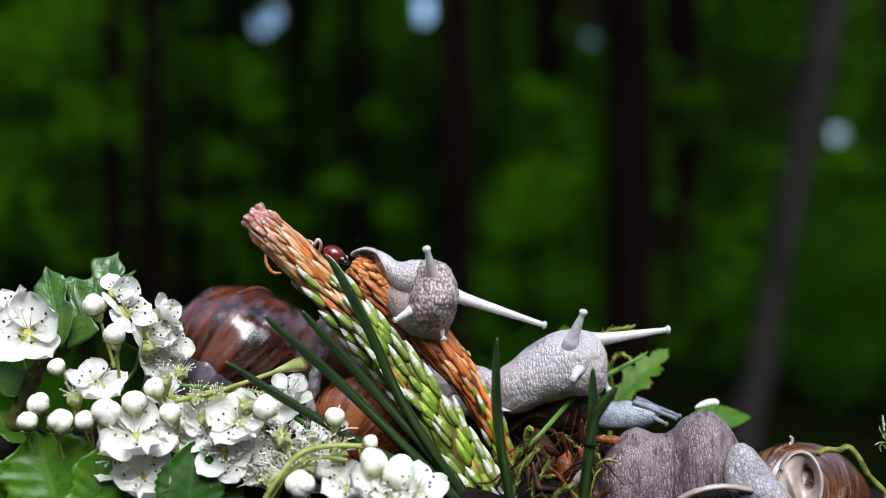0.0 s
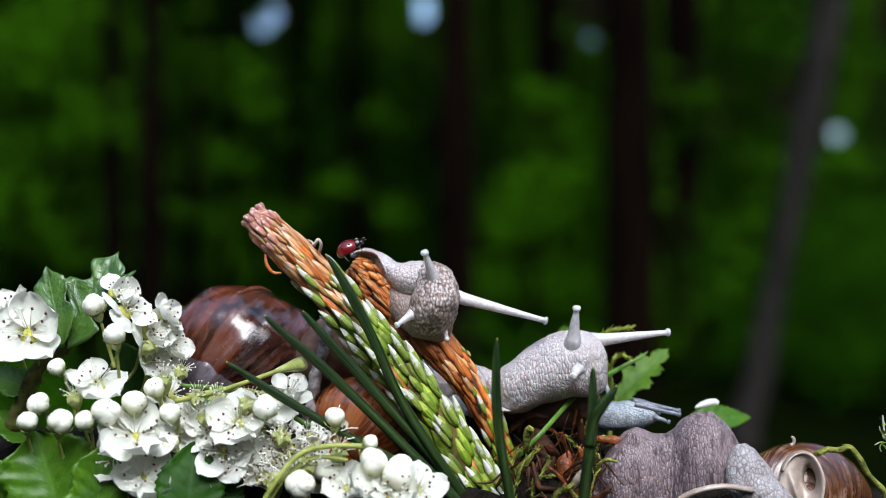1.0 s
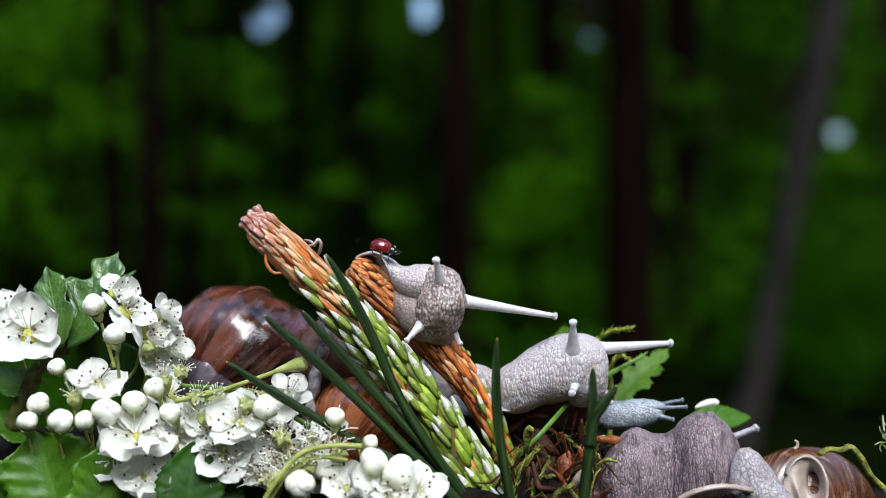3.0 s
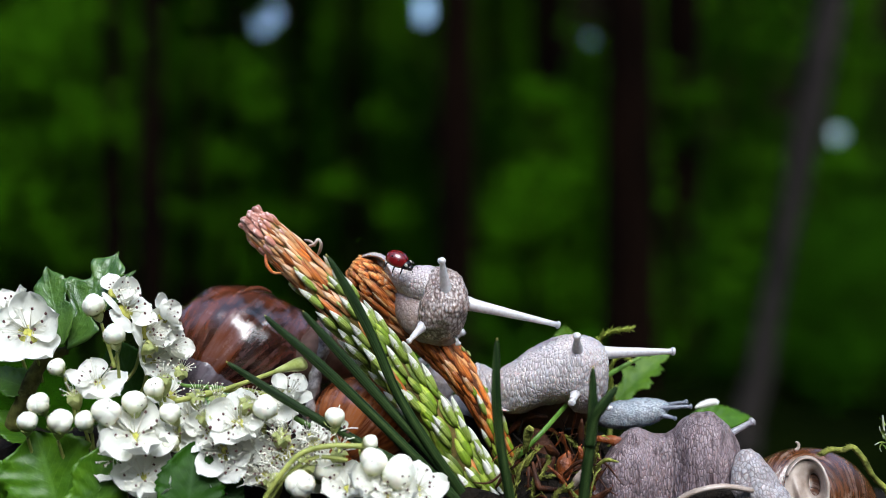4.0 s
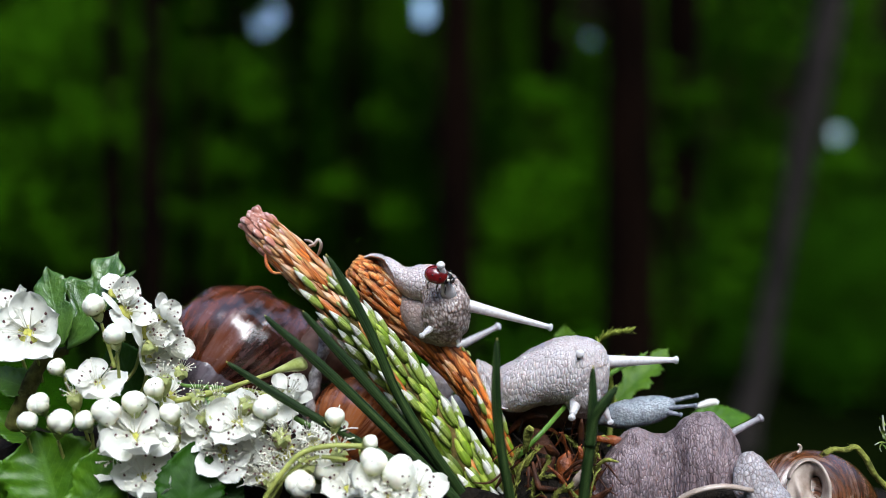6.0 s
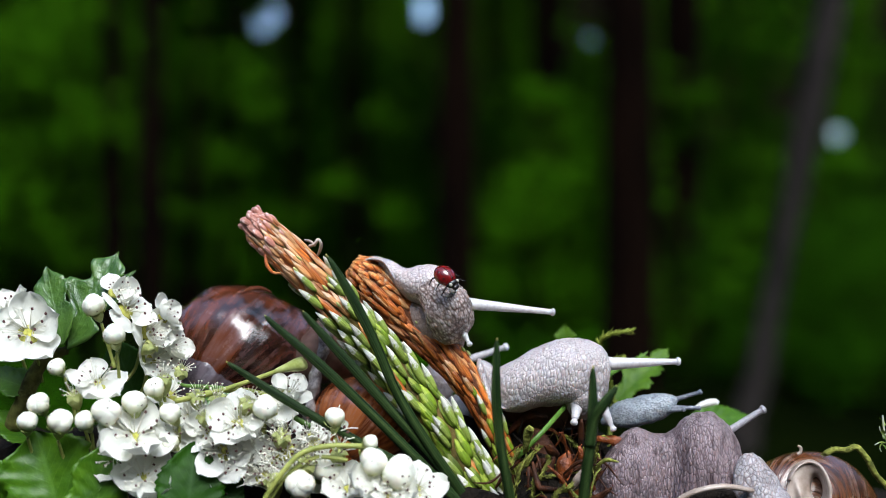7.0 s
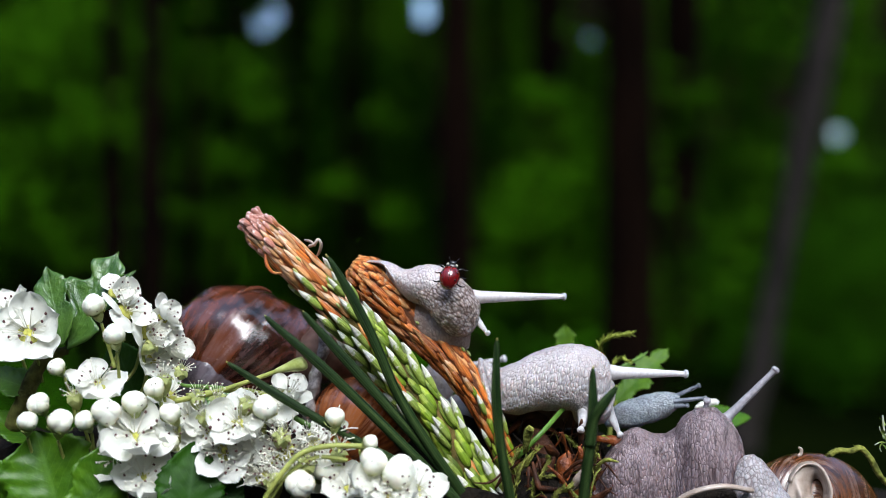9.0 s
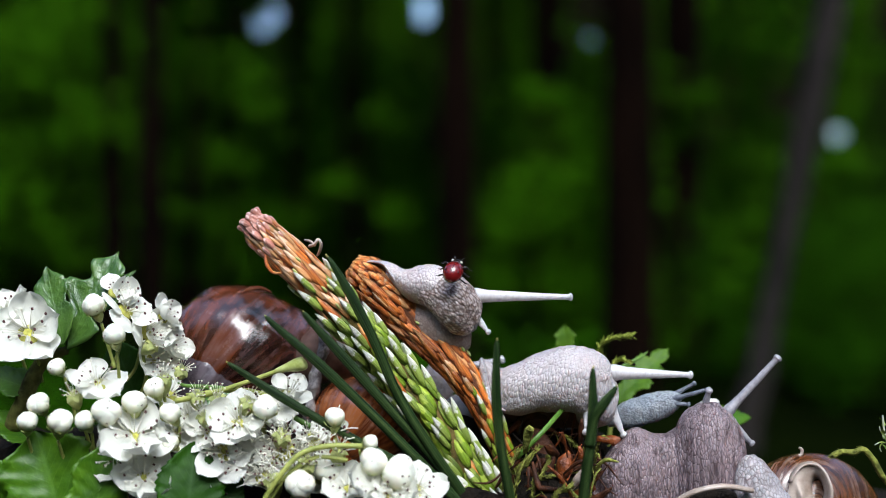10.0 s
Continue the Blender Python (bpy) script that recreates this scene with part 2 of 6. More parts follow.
def shell_material(name, dark, mid, pale, line_scale=260, worn=0.45, spire=None):
    """Snail shell: growth lines across the whorl (u runs along it), dark bands, worn pale patches."""
    m = material(name, 0.28, 0.5, 0.0, 0.9)
    bsdf(m).inputs["Coat Roughness"].default_value = 0.05
    bsdf(m).inputs["Coat IOR"].default_value = 1.7
    uv = node(m, "ShaderNodeUVMap")
    mp = node(m, "ShaderNodeMapping")
    link(m, uv.outputs["UV"], mp.inputs["Vector"])
    mp.inputs["Scale"].default_value = (line_scale, 3.0, 1)
    lines = noise_tex(m, mp.outputs["Vector"], 1.0, 5, 0.7)
    mp2 = node(m, "ShaderNodeMapping")
    link(m, uv.outputs["UV"], mp2.inputs["Vector"])
    mp2.inputs["Scale"].default_value = (26, 5, 1)
    band = noise_tex(m, mp2.outputs["Vector"], 1.0, 3)
    col = ramp(m, band, [(0.42, dark), (0.60, mid)])
    col = mix(m, ramp(m, lines, [(0.45, (0, 0, 0)), (0.62, (0.55, 0.55, 0.55))]), col, tuple(0.8 * a + 0.2 * b for a, b in zip(mid, pale)))
    vec = coords(m)
    wear = noise_tex(m, vec, 170, 7, 0.7)
    w = ramp(m, mix(m, 0.5, wear, lines), [(0.50, (0, 0, 0)), (0.64, (worn, worn, worn))])
    col = mix(m, w, col, pale)
    fine = noise_tex(m, vec, 900, 4, 0.6)
    if spire:
        sep = node(m, "ShaderNodeSeparateXYZ")
        link(m, uv.outputs["UV"], sep.inputs[0])
        old = node(m, "ShaderNodeMapRange")
        old.inputs["From Min"].default_value, old.inputs["From Max"].default_value = 3.95, 4.1
        old.inputs["To Min"].default_value, old.inputs["To Max"].default_value = 0.9, 0.0
        link(m, sep.outputs["X"], old.inputs["Value"])
        col = mix(m, old.outputs["Result"], col, ramp(m, mix(m, 0.5, lines, wear), [(0.38, tuple(0.25 * c for c in spire)), (0.6, spire)]))
    link(m, col, bsdf(m).inputs["Base Color"])
    h = mix(m, 0.45, mix(m, 0.15, lines, fine), wear)
    nor = bump(m, h, 0.6, 0.0006)
    link(m, nor, bsdf(m).inputs["Normal"])
    link(m, nor, bsdf(m).inputs["Coat Normal"])
    rr = ramp(m, wear, [(0.4, (0.12, 0.12, 0.12)), (0.65, (0.32, 0.32, 0.32))])
    link(m, rr, bsdf(m).inputs["Roughness"])
    return m


def leaf_material(name, c0, c1, rough=0.35, spec=0.5, vein=900, vary=0.0, coat=0.0, lit_through=((0.12, 0.22, 0.02), 0.25), veins=False):
    """A living leaf: mottled green with a little light passing through."""
    m = material(name, rough, spec, 0.0, coat)
    vec = coords(m)
    f = noise_tex(m, vec, vein * 0.25, 5, 0.65)
    col = ramp(m, f, [(0.3, c0), (0.7, c1)])
    if vary:
        col = rand_mix(m, col, vary)
    height = noise_tex(m, vec, vein, 4)
    if veins:
        uv = node(m, "ShaderNodeUVMap")
        sep = node(m, "ShaderNodeSeparateXYZ")
        link(m, uv.outputs["UV"], sep.inputs[0])

        def maths(how, a, b_=0.0, c=0.0):
            n = node(m, "ShaderNodeMath")
            n.operation = how
            for k, v in enumerate((a, b_, c)):
                if isinstance(v, (int, float)):
                    n.inputs[k].default_value = v
                else:
                    link(m, v, n.inputs[k])
            return n.outputs[0]

        off = maths("ABSOLUTE", maths("SUBTRACT", sep.outputs["Y"], 0.5))
        side = maths("PINGPONG", maths("MULTIPLY_ADD", sep.outputs["X"], 9.0, maths("MULTIPLY", off, -7.0)), 0.5)
        rib = ramp(m, off, [(0.008, (1, 1, 1)), (0.03, (0, 0, 0))])
        ribs = ramp(m, side, [(0.02, (0.8, 0.8, 0.8)), (0.09, (0, 0, 0))])
        lines = mix(m, 1.0, rib, ribs, "LIGHTEN")
        col = mix(m, mix(m, 1.0, lines, (0.15, 0.15, 0.15), "MULTIPLY"), col, tuple(min(1.0, 1.5 * c + 0.05) for c in c1))
        height = mix(m, 0.1, height, lines)
    b = bsdf(m)
    link(m, col, b.inputs["Base Color"])
    nor = bump(m, height, 0.6, 0.0007 if coat > 0.5 else 0.0002)
    link(m, nor, b.inputs["Normal"])
    link(m, nor, b.inputs["Coat Normal"])
    tr = node(m, "ShaderNodeBsdfTranslucent")
    link(m, mix(m, 0.5, col, lit_through[0]), tr.inputs["Color"])
    ms = node(m, "ShaderNodeMixShader", Fac=lit_through[1])
    out = m.node_tree.nodes["Material Output"]
    link(m, b.outputs[0], ms.inputs[1])
    link(m, tr.outputs[0], ms.inputs[2])
    link(m, ms.outputs[0], out.inputs["Surface"])
    return m


def bract(name, base, body, tip, spread=0.4, edge=0.75):
    """A papery scale: dark at its base, paler towards its point, streaked lengthwise and mottled."""
    m = material(name, 0.42, 0.5)
    uv = node(m, "ShaderNodeUVMap")
    sep = node(m, "ShaderNodeSeparateXYZ")
    link(m, uv.outputs["UV"], sep.inputs[0])
    mp = node(m, "ShaderNodeMapping")
    link(m, uv.outputs["UV"], mp.inputs["Vector"])
    mp.inputs["Scale"].default_value = (2.0, 12.0, 1)
    oi = node(m, "ShaderNodeObjectInfo")
    geo = node(m, "ShaderNodeNewGeometry")
    add = node(m, "ShaderNodeMath")
    add.operation = "ADD"
    link(m, oi.outputs["Random"], add.inputs[0])
    link(m, geo.outputs["Random Per Island"], add.inputs[1])
    fr = node(m, "ShaderNodeMath")
    fr.operation = "FRACT"
    link(m, add.outputs[0], fr.inputs[0])
    streak = noise_tex(m, mp.outputs["Vector"], 1.0, 4, 0.65)
    blot = noise_tex(m, coords(m), 900, 3, 0.6)
    n = node(m, "ShaderNodeMath")
    n.operation = "MULTIPLY_ADD"
    link(m, blot, n.inputs[0])
    n.inputs[1].default_value = 0.55
    link(m, sep.outputs["X"], n.inputs[2])
    col = ramp(m, n.outputs[0], [(0.25, base), (0.55, body), (0.9, body), (1.12 / 1.2, tip)])
    round_ = node(m, "ShaderNodeMath")
    round_.operation = "PINGPONG"
    round_.inputs[1].default_value = 0.5
    link(m, sep.outputs["Y"], round_.inputs[0])
    ridge = node(m, "ShaderNodeMath")
    ridge.operation = "MULTIPLY_ADD"
    link(m, streak, ridge.inputs[0])
    ridge.inputs[1].default_value = 0.22
    link(m, round_.outputs[0], ridge.inputs[2])
    col = mix(m, ramp(m, ridge.outputs[0], [(0.13, (0, 0, 0)), (0.27, (edge,) * 3)]), col, base)
    col = mix(m, ramp(m, streak, [(0.33, (0.5, 0.5, 0.5)), (0.5, (0, 0, 0))]), col, base)
    hv = node(m, "ShaderNodeHueSaturation")
    mr = node(m, "ShaderNodeMapRange")
    mr.inputs["To Min"].default_value, mr.inputs["To Max"].default_value = 1 - spread, 1 + spread
    link(m, fr.outputs[0], mr.inputs["Value"])
    link(m, mr.outputs["Result"], hv.inputs["Value"])
    link(m, col, hv.inputs["Color"])
    link(m, hv.outputs["Color"], bsdf(m).inputs["Base Color"])
    link(m, bump(m, streak, 0.9, 0.0004), bsdf(m).inputs["Normal"])
    return m


# Pale patches are wear, raised to stand in for gloss streaks too.
M_SHELL1 = shell_material("worn_brown_shell", (0.008, 0.0025, 0.0025), (0.115, 0.027, 0.007), (0.22, 0.15, 0.16), 60, 0.26, (0.115, 0.095, 0.115))
M_SHELL2 = shell_material("red_brown_shell", (0.14, 0.027, 0.005), (0.50, 0.14, 0.026), (0.42, 0.29, 0.24), 60, 0.25)
M_SHELL4 = shell_material("brown_shell", (0.05, 0.016, 0.006), (0.13, 0.045, 0.015), (0.40, 0.31, 0.24), 18, 0.55)
M_SHELLRIM = plain("grey_white_shell_rim", (0.05, 0.035, 0.05), (0.50, 0.46, 0.44), 480, 0.4, 0.5, 0.0006, 0.8)
M_LIP = plain("cream_shell_lip", (0.24, 0.18, 0.14), (0.50, 0.42, 0.36), 220, 0.3, 0.5, 0.0003, 0.5, 0.1, 0.2)
M_PETAL = leaf_material("white_petal", (0.82, 0.82, 0.72), (0.90, 0.90, 0.83), 0.55, 0.3, 1400, lit_through=((0.95, 0.95, 0.85), 0.18))
def bud_white():
    """Closed petals: white, greenish towards the stalk, with a few brown specks."""
    m = material("white_bud", 0.6, 0.2, 0.2)
    tc = node(m, "ShaderNodeTexCoord")
    sep = node(m, "ShaderNodeSeparateXYZ")
    link(m, tc.outputs["Object"], sep.inputs[0])
    mr = node(m, "ShaderNodeMapRange")
    mr.inputs["From Min"].default_value = -1.0
    link(m, sep.outputs["Z"], mr.inputs["Value"])
    col = ramp(m, mr.outputs["Result"], [(0.0, (0.42, 0.46, 0.14)), (0.42, (0.66, 0.66, 0.42)), (0.72, (0.78, 0.77, 0.64))])
    oi = node(m, "ShaderNodeObjectInfo")
    add = node(m, "ShaderNodeVectorMath")
    link(m, tc.outputs["Object"], add.inputs[0])
    link(m, oi.outputs["Location"], add.inputs[1])
    sp_ = node(m, "ShaderNodeTexVoronoi", Scale=1.5)
    sc = node(m, "ShaderNodeVectorMath")
    sc.operation = "MULTIPLY_ADD"
    link(m, oi.outputs["Random"], sc.inputs[0])
    sc.inputs[1].default_value = (17, 23, 31)
    link(m, tc.outputs["Object"], sc.inputs[2])
    link(m, sc.outputs[0], sp_.inputs["Vector"])
    spots = ramp(m, sp_.outputs["Distance"], [(0.10, (1, 1, 1)), (0.15, (0, 0, 0))])
    col = mix(m, spots, col, (0.10, 0.06, 0.04))
    link(m, col, bsdf(m).inputs["Base Color"])
    link(m, bump(m, noise_tex(m, tc.outputs["Object"], 1.6, 2), 0.08, 0.08), bsdf(m).inputs["Normal"])
    return m


M_BUD = bud_white()
M_CALYX = plain("green_calyx", (0.26, 0.31, 0.06), (0.52, 0.54, 0.22), 500, 0.5, 0.4, 0.0002, 0.5, 0.1)
M_STAMEN = plain("white_filament", (0.70, 0.68, 0.55), (0.82, 0.80, 0.70), 600, 0.5)
M_ANTHER = plain("dark_anther", (0.035, 0.015, 0.012), (0.14, 0.05, 0.045), 900, 0.7)
M_PISTIL = plain("yellow_green_centre", (0.34, 0.36, 0.04), (0.58, 0.54, 0.12), 900, 0.55)
M_STEM = plain("green_stem", (0.20, 0.24, 0.04), (0.38, 0.40, 0.10), 300, 0.5, 0.4, 0.0002)
M_TWIG = plain("mossy_brown_twig", (0.035, 0.035, 0.008), (0.15, 0.15, 0.035), 400, 0.8, 0.2, 0.0005, 0.8)
M_LEAF = leaf_material("hawthorn_leaf", (0.030, 0.095, 0.002), (0.10, 0.225, 0.008), 0.4, 0.3, 700, 0.0, 0.12, veins=True)
M_LEAFDARK = leaf_material("dark_hawthorn_leaf", (0.010, 0.042, 0.001), (0.030, 0.095, 0.003), 0.5, 0.15, 700, veins=True)
M_LEAFWET = leaf_material("wet_hawthorn_leaf", (0.018, 0.07, 0.005), (0.12, 0.23, 0.035), 0.2, 0.5, 700, 0.0, 0.8, veins=True)
M_FERN = leaf_material("fresh_green_leaf", (0.045, 0.12, 0.003), (0.13, 0.25, 0.008), 0.5, 0.3, veins=True, lit_through=((0.20, 0.34, 0.02), 0.35))
def needle_green():
    """Pine needle: fine ridges along it, a yellowish point."""
    m = material("pine_needle", 0.5, 0.12)
    uv = node(m, "ShaderNodeUVMap")
    mp = node(m, "ShaderNodeMapping")
    link(m, uv.outputs["UV"], mp.inputs["Vector"])
    mp.inputs["Scale"].default_value = (2.0, 15.0, 1)
    stripe = noise_tex(m, mp.outputs["Vector"], 1.0, 3, 0.6)
    col = ramp(m, stripe, [(0.35, (0.002, 0.006, 0.0015)), (0.48, (0.011, 0.027, 0.006)), (0.68, (0.055, 0.085, 0.024))])
    sep = node(m, "ShaderNodeSeparateXYZ")
    link(m, uv.outputs["UV"], sep.inputs[0])
    tip = ramp(m, sep.outputs["X"], [(0.01, (1, 1, 1)), (0.07, (0, 0, 0))])
    col = mix(m, tip, col, (0.32, 0.30, 0.08))
    link(m, col, bsdf(m).inputs["Base Color"])
    link(m, bump(m, stripe, 0.8, 0.0003), bsdf(m).inputs["Normal"])
    return m


M_NEEDLE = needle_green()
M_GRASS = plain("grass_blade", (0.05, 0.12, 0.012), (0.12, 0.23, 0.03), 300, 0.45)
M_ORANGE = bract("orange_brown_bract", (0.20, 0.034, 0.004), (0.58, 0.165, 0.018), (0.64, 0.31, 0.09), 0.40, 0.65)
M_PEACH = bract("pale_peach_bract", (0.36, 0.10, 0.018), (0.64, 0.34, 0.13), (0.72, 0.50, 0.32), 0.30, 0.55)
M_PINK = bract("pink_bud_bract", (0.34, 0.11, 0.07), (0.54, 0.26, 0.20), (0.76, 0.54, 0.50), 0.25)
M_GREENB = bract("green_bract", (0.05, 0.075, 0.003), (0.16, 0.25, 0.008), (0.32, 0.40, 0.03), 0.4, 0.45)
M_SHEATH = bract("white_needle_sheath", (0.12, 0.185, 0.008), (0.27, 0.345, 0.06), (0.74, 0.71, 0.65), 0.25, 0.3)
M_CORE = plain("shoot_core", (0.045, 0.04, 0.006), (0.16, 0.10, 0.02), 600, 0.7, 0.3, 0.0004, 0.8)
M_CORE2 = plain("brown_shoot_core", (0.05, 0.014, 0.005), (0.15, 0.05, 0.015), 600, 0.7, 0.3, 0.0004, 0.8)
M_MOSS = plain("moss", (0.14, 0.18, 0.015), (0.45, 0.50, 0.09), 700, 0.8, 0.2, 0.0006, 0.8)
M_BUDSCALE = plain("glossy_chestnut_bud_scale", (0.06, 0.013, 0.003), (0.28, 0.07, 0.012), 500, 0.4, 0.4, 0.0006, 0.8, coat=0.15)
M_MOSSDARK = plain("olive_moss_stem", (0.06, 0.065, 0.008), (0.34, 0.36, 0.06), 500, 0.7, 0.3, 0.0009, 0.9)
M_LITTER = plain("dead_leaf_litter", (0.006, 0.002, 0.001), (0.085, 0.024, 0.005), 350, 0.6, 0.25, 0.0006, 0.8)
# Moss and soil brought to near black so the colour holds the gaps' shade.
M_SOILSHADE = plain("moss_soil_with_gap_shade", (0.003, 0.002, 0.001), (0.010, 0.006, 0.0025), 260, 0.9, 0.2, 0.002, 0.9)
M_BLACK = plain("black_beetle_cuticle", (0.006, 0.005, 0.005), (0.02, 0.016, 0.016), 900, 0.25, 0.5, 0.0001, 0.4)
M_RED = plain("dark_red_wing_case", (0.10, 0.004, 0.006), (0.19, 0.010, 0.010), 400, 0.16, 0.6, 0.00008, 0.3, 0, 0.7)
M_WHITE = plain("white_spot", (0.35, 0.32, 0.26), (0.5, 0.47, 0.4), 900, 0.4)
# Near black: the shade of the wood is put into this bark colour.
M_BARK = plain("bark_with_wood_shade", (0.0015, 0.0008, 0.0005), (0.0065, 0.003, 0.0017), 9, 0.95, 0.03, 0.03, 0.9, stretch=(1, 1, 0.2))
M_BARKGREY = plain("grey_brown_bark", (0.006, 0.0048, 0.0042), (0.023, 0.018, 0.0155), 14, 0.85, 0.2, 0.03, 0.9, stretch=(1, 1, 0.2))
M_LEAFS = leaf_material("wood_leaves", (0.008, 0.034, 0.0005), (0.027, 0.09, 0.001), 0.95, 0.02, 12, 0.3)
# Lighter copy of the wood's leaves, with sunlight put into the colour.
M_LEAFB = leaf_material("leaves_with_sunlight_in_colour", (0.025, 0.085, 0.0006), (0.058, 0.17, 0.0012), 0.95, 0.02, 12, 0.3)
# Floor colour lowered to near black to hold the shade under the canopy.
M_GROUND = plain("forest_floor_with_wood_shade", (0.001, 0.002, 0.0006), (0.004, 0.007, 0.001), 3, 1.0, 0.0, 0.03, 0.8)


def far_woods():
    m = material("distant_woods", 1.0, 0.0)
    vec = coords(m, (1, 1, 0.3))
    vec2 = coords(m, (1, 1, 1))
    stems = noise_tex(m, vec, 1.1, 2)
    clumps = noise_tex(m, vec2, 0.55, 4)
    # Shade among the foliage is put into the darker green; the ring is smooth.
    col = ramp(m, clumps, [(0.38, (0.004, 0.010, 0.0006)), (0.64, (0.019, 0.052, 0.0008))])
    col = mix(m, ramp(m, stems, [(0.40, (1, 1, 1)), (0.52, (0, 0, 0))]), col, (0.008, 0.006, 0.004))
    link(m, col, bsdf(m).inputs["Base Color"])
    return m


M_FAR = far_woods()

# ---- ground, distance and trees of the wood ----
bm = bmesh.new()
bmesh.ops.create_grid(bm, x_segments=60, y_segments=60, size=60)
for w in bm.verts:
    r = math.hypot(w.co.x, w.co.y)
    w.co.z = (noise.noise(w.co * 0.4) * 0.10 + noise.noise(w.co * 1.3) * 0.03) * min(1, r / 3)
ground = tagged(new("ground", mesh_of("ground", bm, M_GROUND)), "forest floor with moss and low green plants, wood shade in its colour", "ground", kind="structure")


# The ring runs on unseen behind the camera to block low sky light.
def far_ring():
    """A ring of dense woods with a few gaps through which the sky shows."""
    bm = bmesh.new()
    R, cell, rows, seg = 24.0, 0.25, 44, 603
    gaps = ((-3.41, 5.12, 0.25), (-0.38, 5.4, 0.22), (7.5, 2.81, 0.10), (2.93, 4.66, 0.13), (3.6, 4.2, 0.13))
    vs = []
    for k in range(rows + 1):
        ring = []
        for j in range(seg):
            a = 2 * math.pi * j / seg
            top = 0.0
            if k == rows:
                top = noise.noise(Vector((math.cos(a) * 9, math.sin(a) * 9, 0))) * 1.5
            ring.append(bm.verts.new((R * math.sin(a), R * math.cos(a), -0.6 + k * cell + top)))
        vs.append(ring)
    for k in range(rows):
        for j in range(seg):
            a0 = 2 * math.pi * (j + 0.5) / seg
            cx, cy, cz = R * math.sin(a0), R * math.cos(a0), -0.6 + (k + 0.5) * cell
            if cy > 0 and any(abs(cx - gx) < gr and abs(cz - gz) < gr for gx, gz, gr in gaps):
                continue
            if k > 30 and noise.noise(Vector((cx * 0.5, cy * 0.5, cz * 0.5))) > 0.9 - (k - 30) * 0.06:
                continue
            bm.faces.new((vs[k][j], vs[k][(j + 1) % seg], vs[k + 1][(j + 1) % seg], vs[k + 1][j]))
    return tagged(new("backdrop", mesh_of("backdrop", bm, M_FAR)), "dense dark green woods with sky gaps, added all round beyond the view", "woods", kind="structure")


far_ring()


def leaf_cloud(seed, count, boxes, size, clump=0.35):
    """Leaf blades gathered in clumps inside ellipsoids (centre, radii)."""
    rnd = random.Random(seed)
    verts, faces = [], []
    for c, r in boxes:
        n_cl = max(3, count // len(boxes) // 22)
        for _ in range(n_cl):
            while True:
                p = Vector((rnd.uniform(-1, 1), rnd.uniform(-1, 1), rnd.uniform(-1, 1)))
                if p.length < 1:
                    break
            cc = Vector((c[0] + p.x * r[0], c[1] + p.y * r[1], c[2] + p.z * r[2]))
            for _ in range(22):
                o = cc + Vector((rnd.gauss(0, clump), rnd.gauss(0, clump), rnd.gauss(0, clump * 0.6)))
                s = size * rnd.uniform(0.6, 1.3)
                d = Vector((rnd.uniform(-1, 1), rnd.uniform(-1, 1), rnd.uniform(-0.7, 0.3))).normalized()
                q = d.orthogonal().normalized()
                q = Matrix.Rotation(rnd.uniform(0, 6.28), 3, d) @ q
                i = len(verts)
                mid = o + d * s * 0.5 + d.cross(q) * s * 0.08
                verts += [o, mid + q * s * 0.28, o + d * s, mid - q * s * 0.28]
                faces.append((i, i + 1, i + 2, i + 3))
    return verts, faces


def cloud_mesh(name, seed, count, boxes, size, mat, clump=0.35):
    me = bpy.data.meshes.new(name)
    v, f = leaf_cloud(seed, count, boxes, size, clump)
    me.from_pydata([tuple(p) for p in v], [], f)
    me.materials.append(mat)
    return me


# Crowns lie above the view, added thick to shade the wood below.
CROWNS = [cloud_mesh("crown", 11 + k, 5200,
                     [((0, 0, 8.2), (2.3, 2.3, 1.6)), ((0.9, 0.5, 6.6), (1.6, 1.6, 1.0)), ((-1.0, 0.2, 7.0), (1.6, 1.6, 1.1)),
                      ((0.1, -0.9, 9.6), (1.5, 1.5, 1.3)), ((-0.2, 0.9, 5.9), (1.3, 1.3, 0.7))], 0.34, M_LEAFS) for k in range(3)]


def trunk_mesh(seed, r, mat, lean):
    rnd = random.Random(seed)
    bm = bmesh.new()
    rows = [(lean * z / 10 + rnd.uniform(-0.04, 0.04), rnd.uniform(-0.04, 0.04), z, r * (1.35 if z < 0 else 1 - 0.06 * z), r * (1.3 if z < 0 else 1 - 0.06 * z))
            for z in (-0.2, 0.4, 2, 4, 6, 8, 9.5)]
    tube(bm, rows, 30, 14, plan=False, bumpy=(0.02, 0.12))
    for _ in range(9):
        z = rnd.uniform(4.6, 8.6)
        a = rnd.uniform(0, 6.28)
        x0 = lean * z / 10
        L = rnd.uniform(1.2, 2.4)
        p = [(x0 + math.cos(a) * L * k, math.sin(a) * L * k, z + L * (0.55 * k - 0.15 * k * k), r * 0.32 * (1 - 0.85 * k), r * 0.32 * (1 - 0.85 * k))
             for k in (0, 0.35, 0.7, 1.0)]
        tube(bm, p, 9, 7, plan=False)
    return mesh_of("trunk", bm, mat)


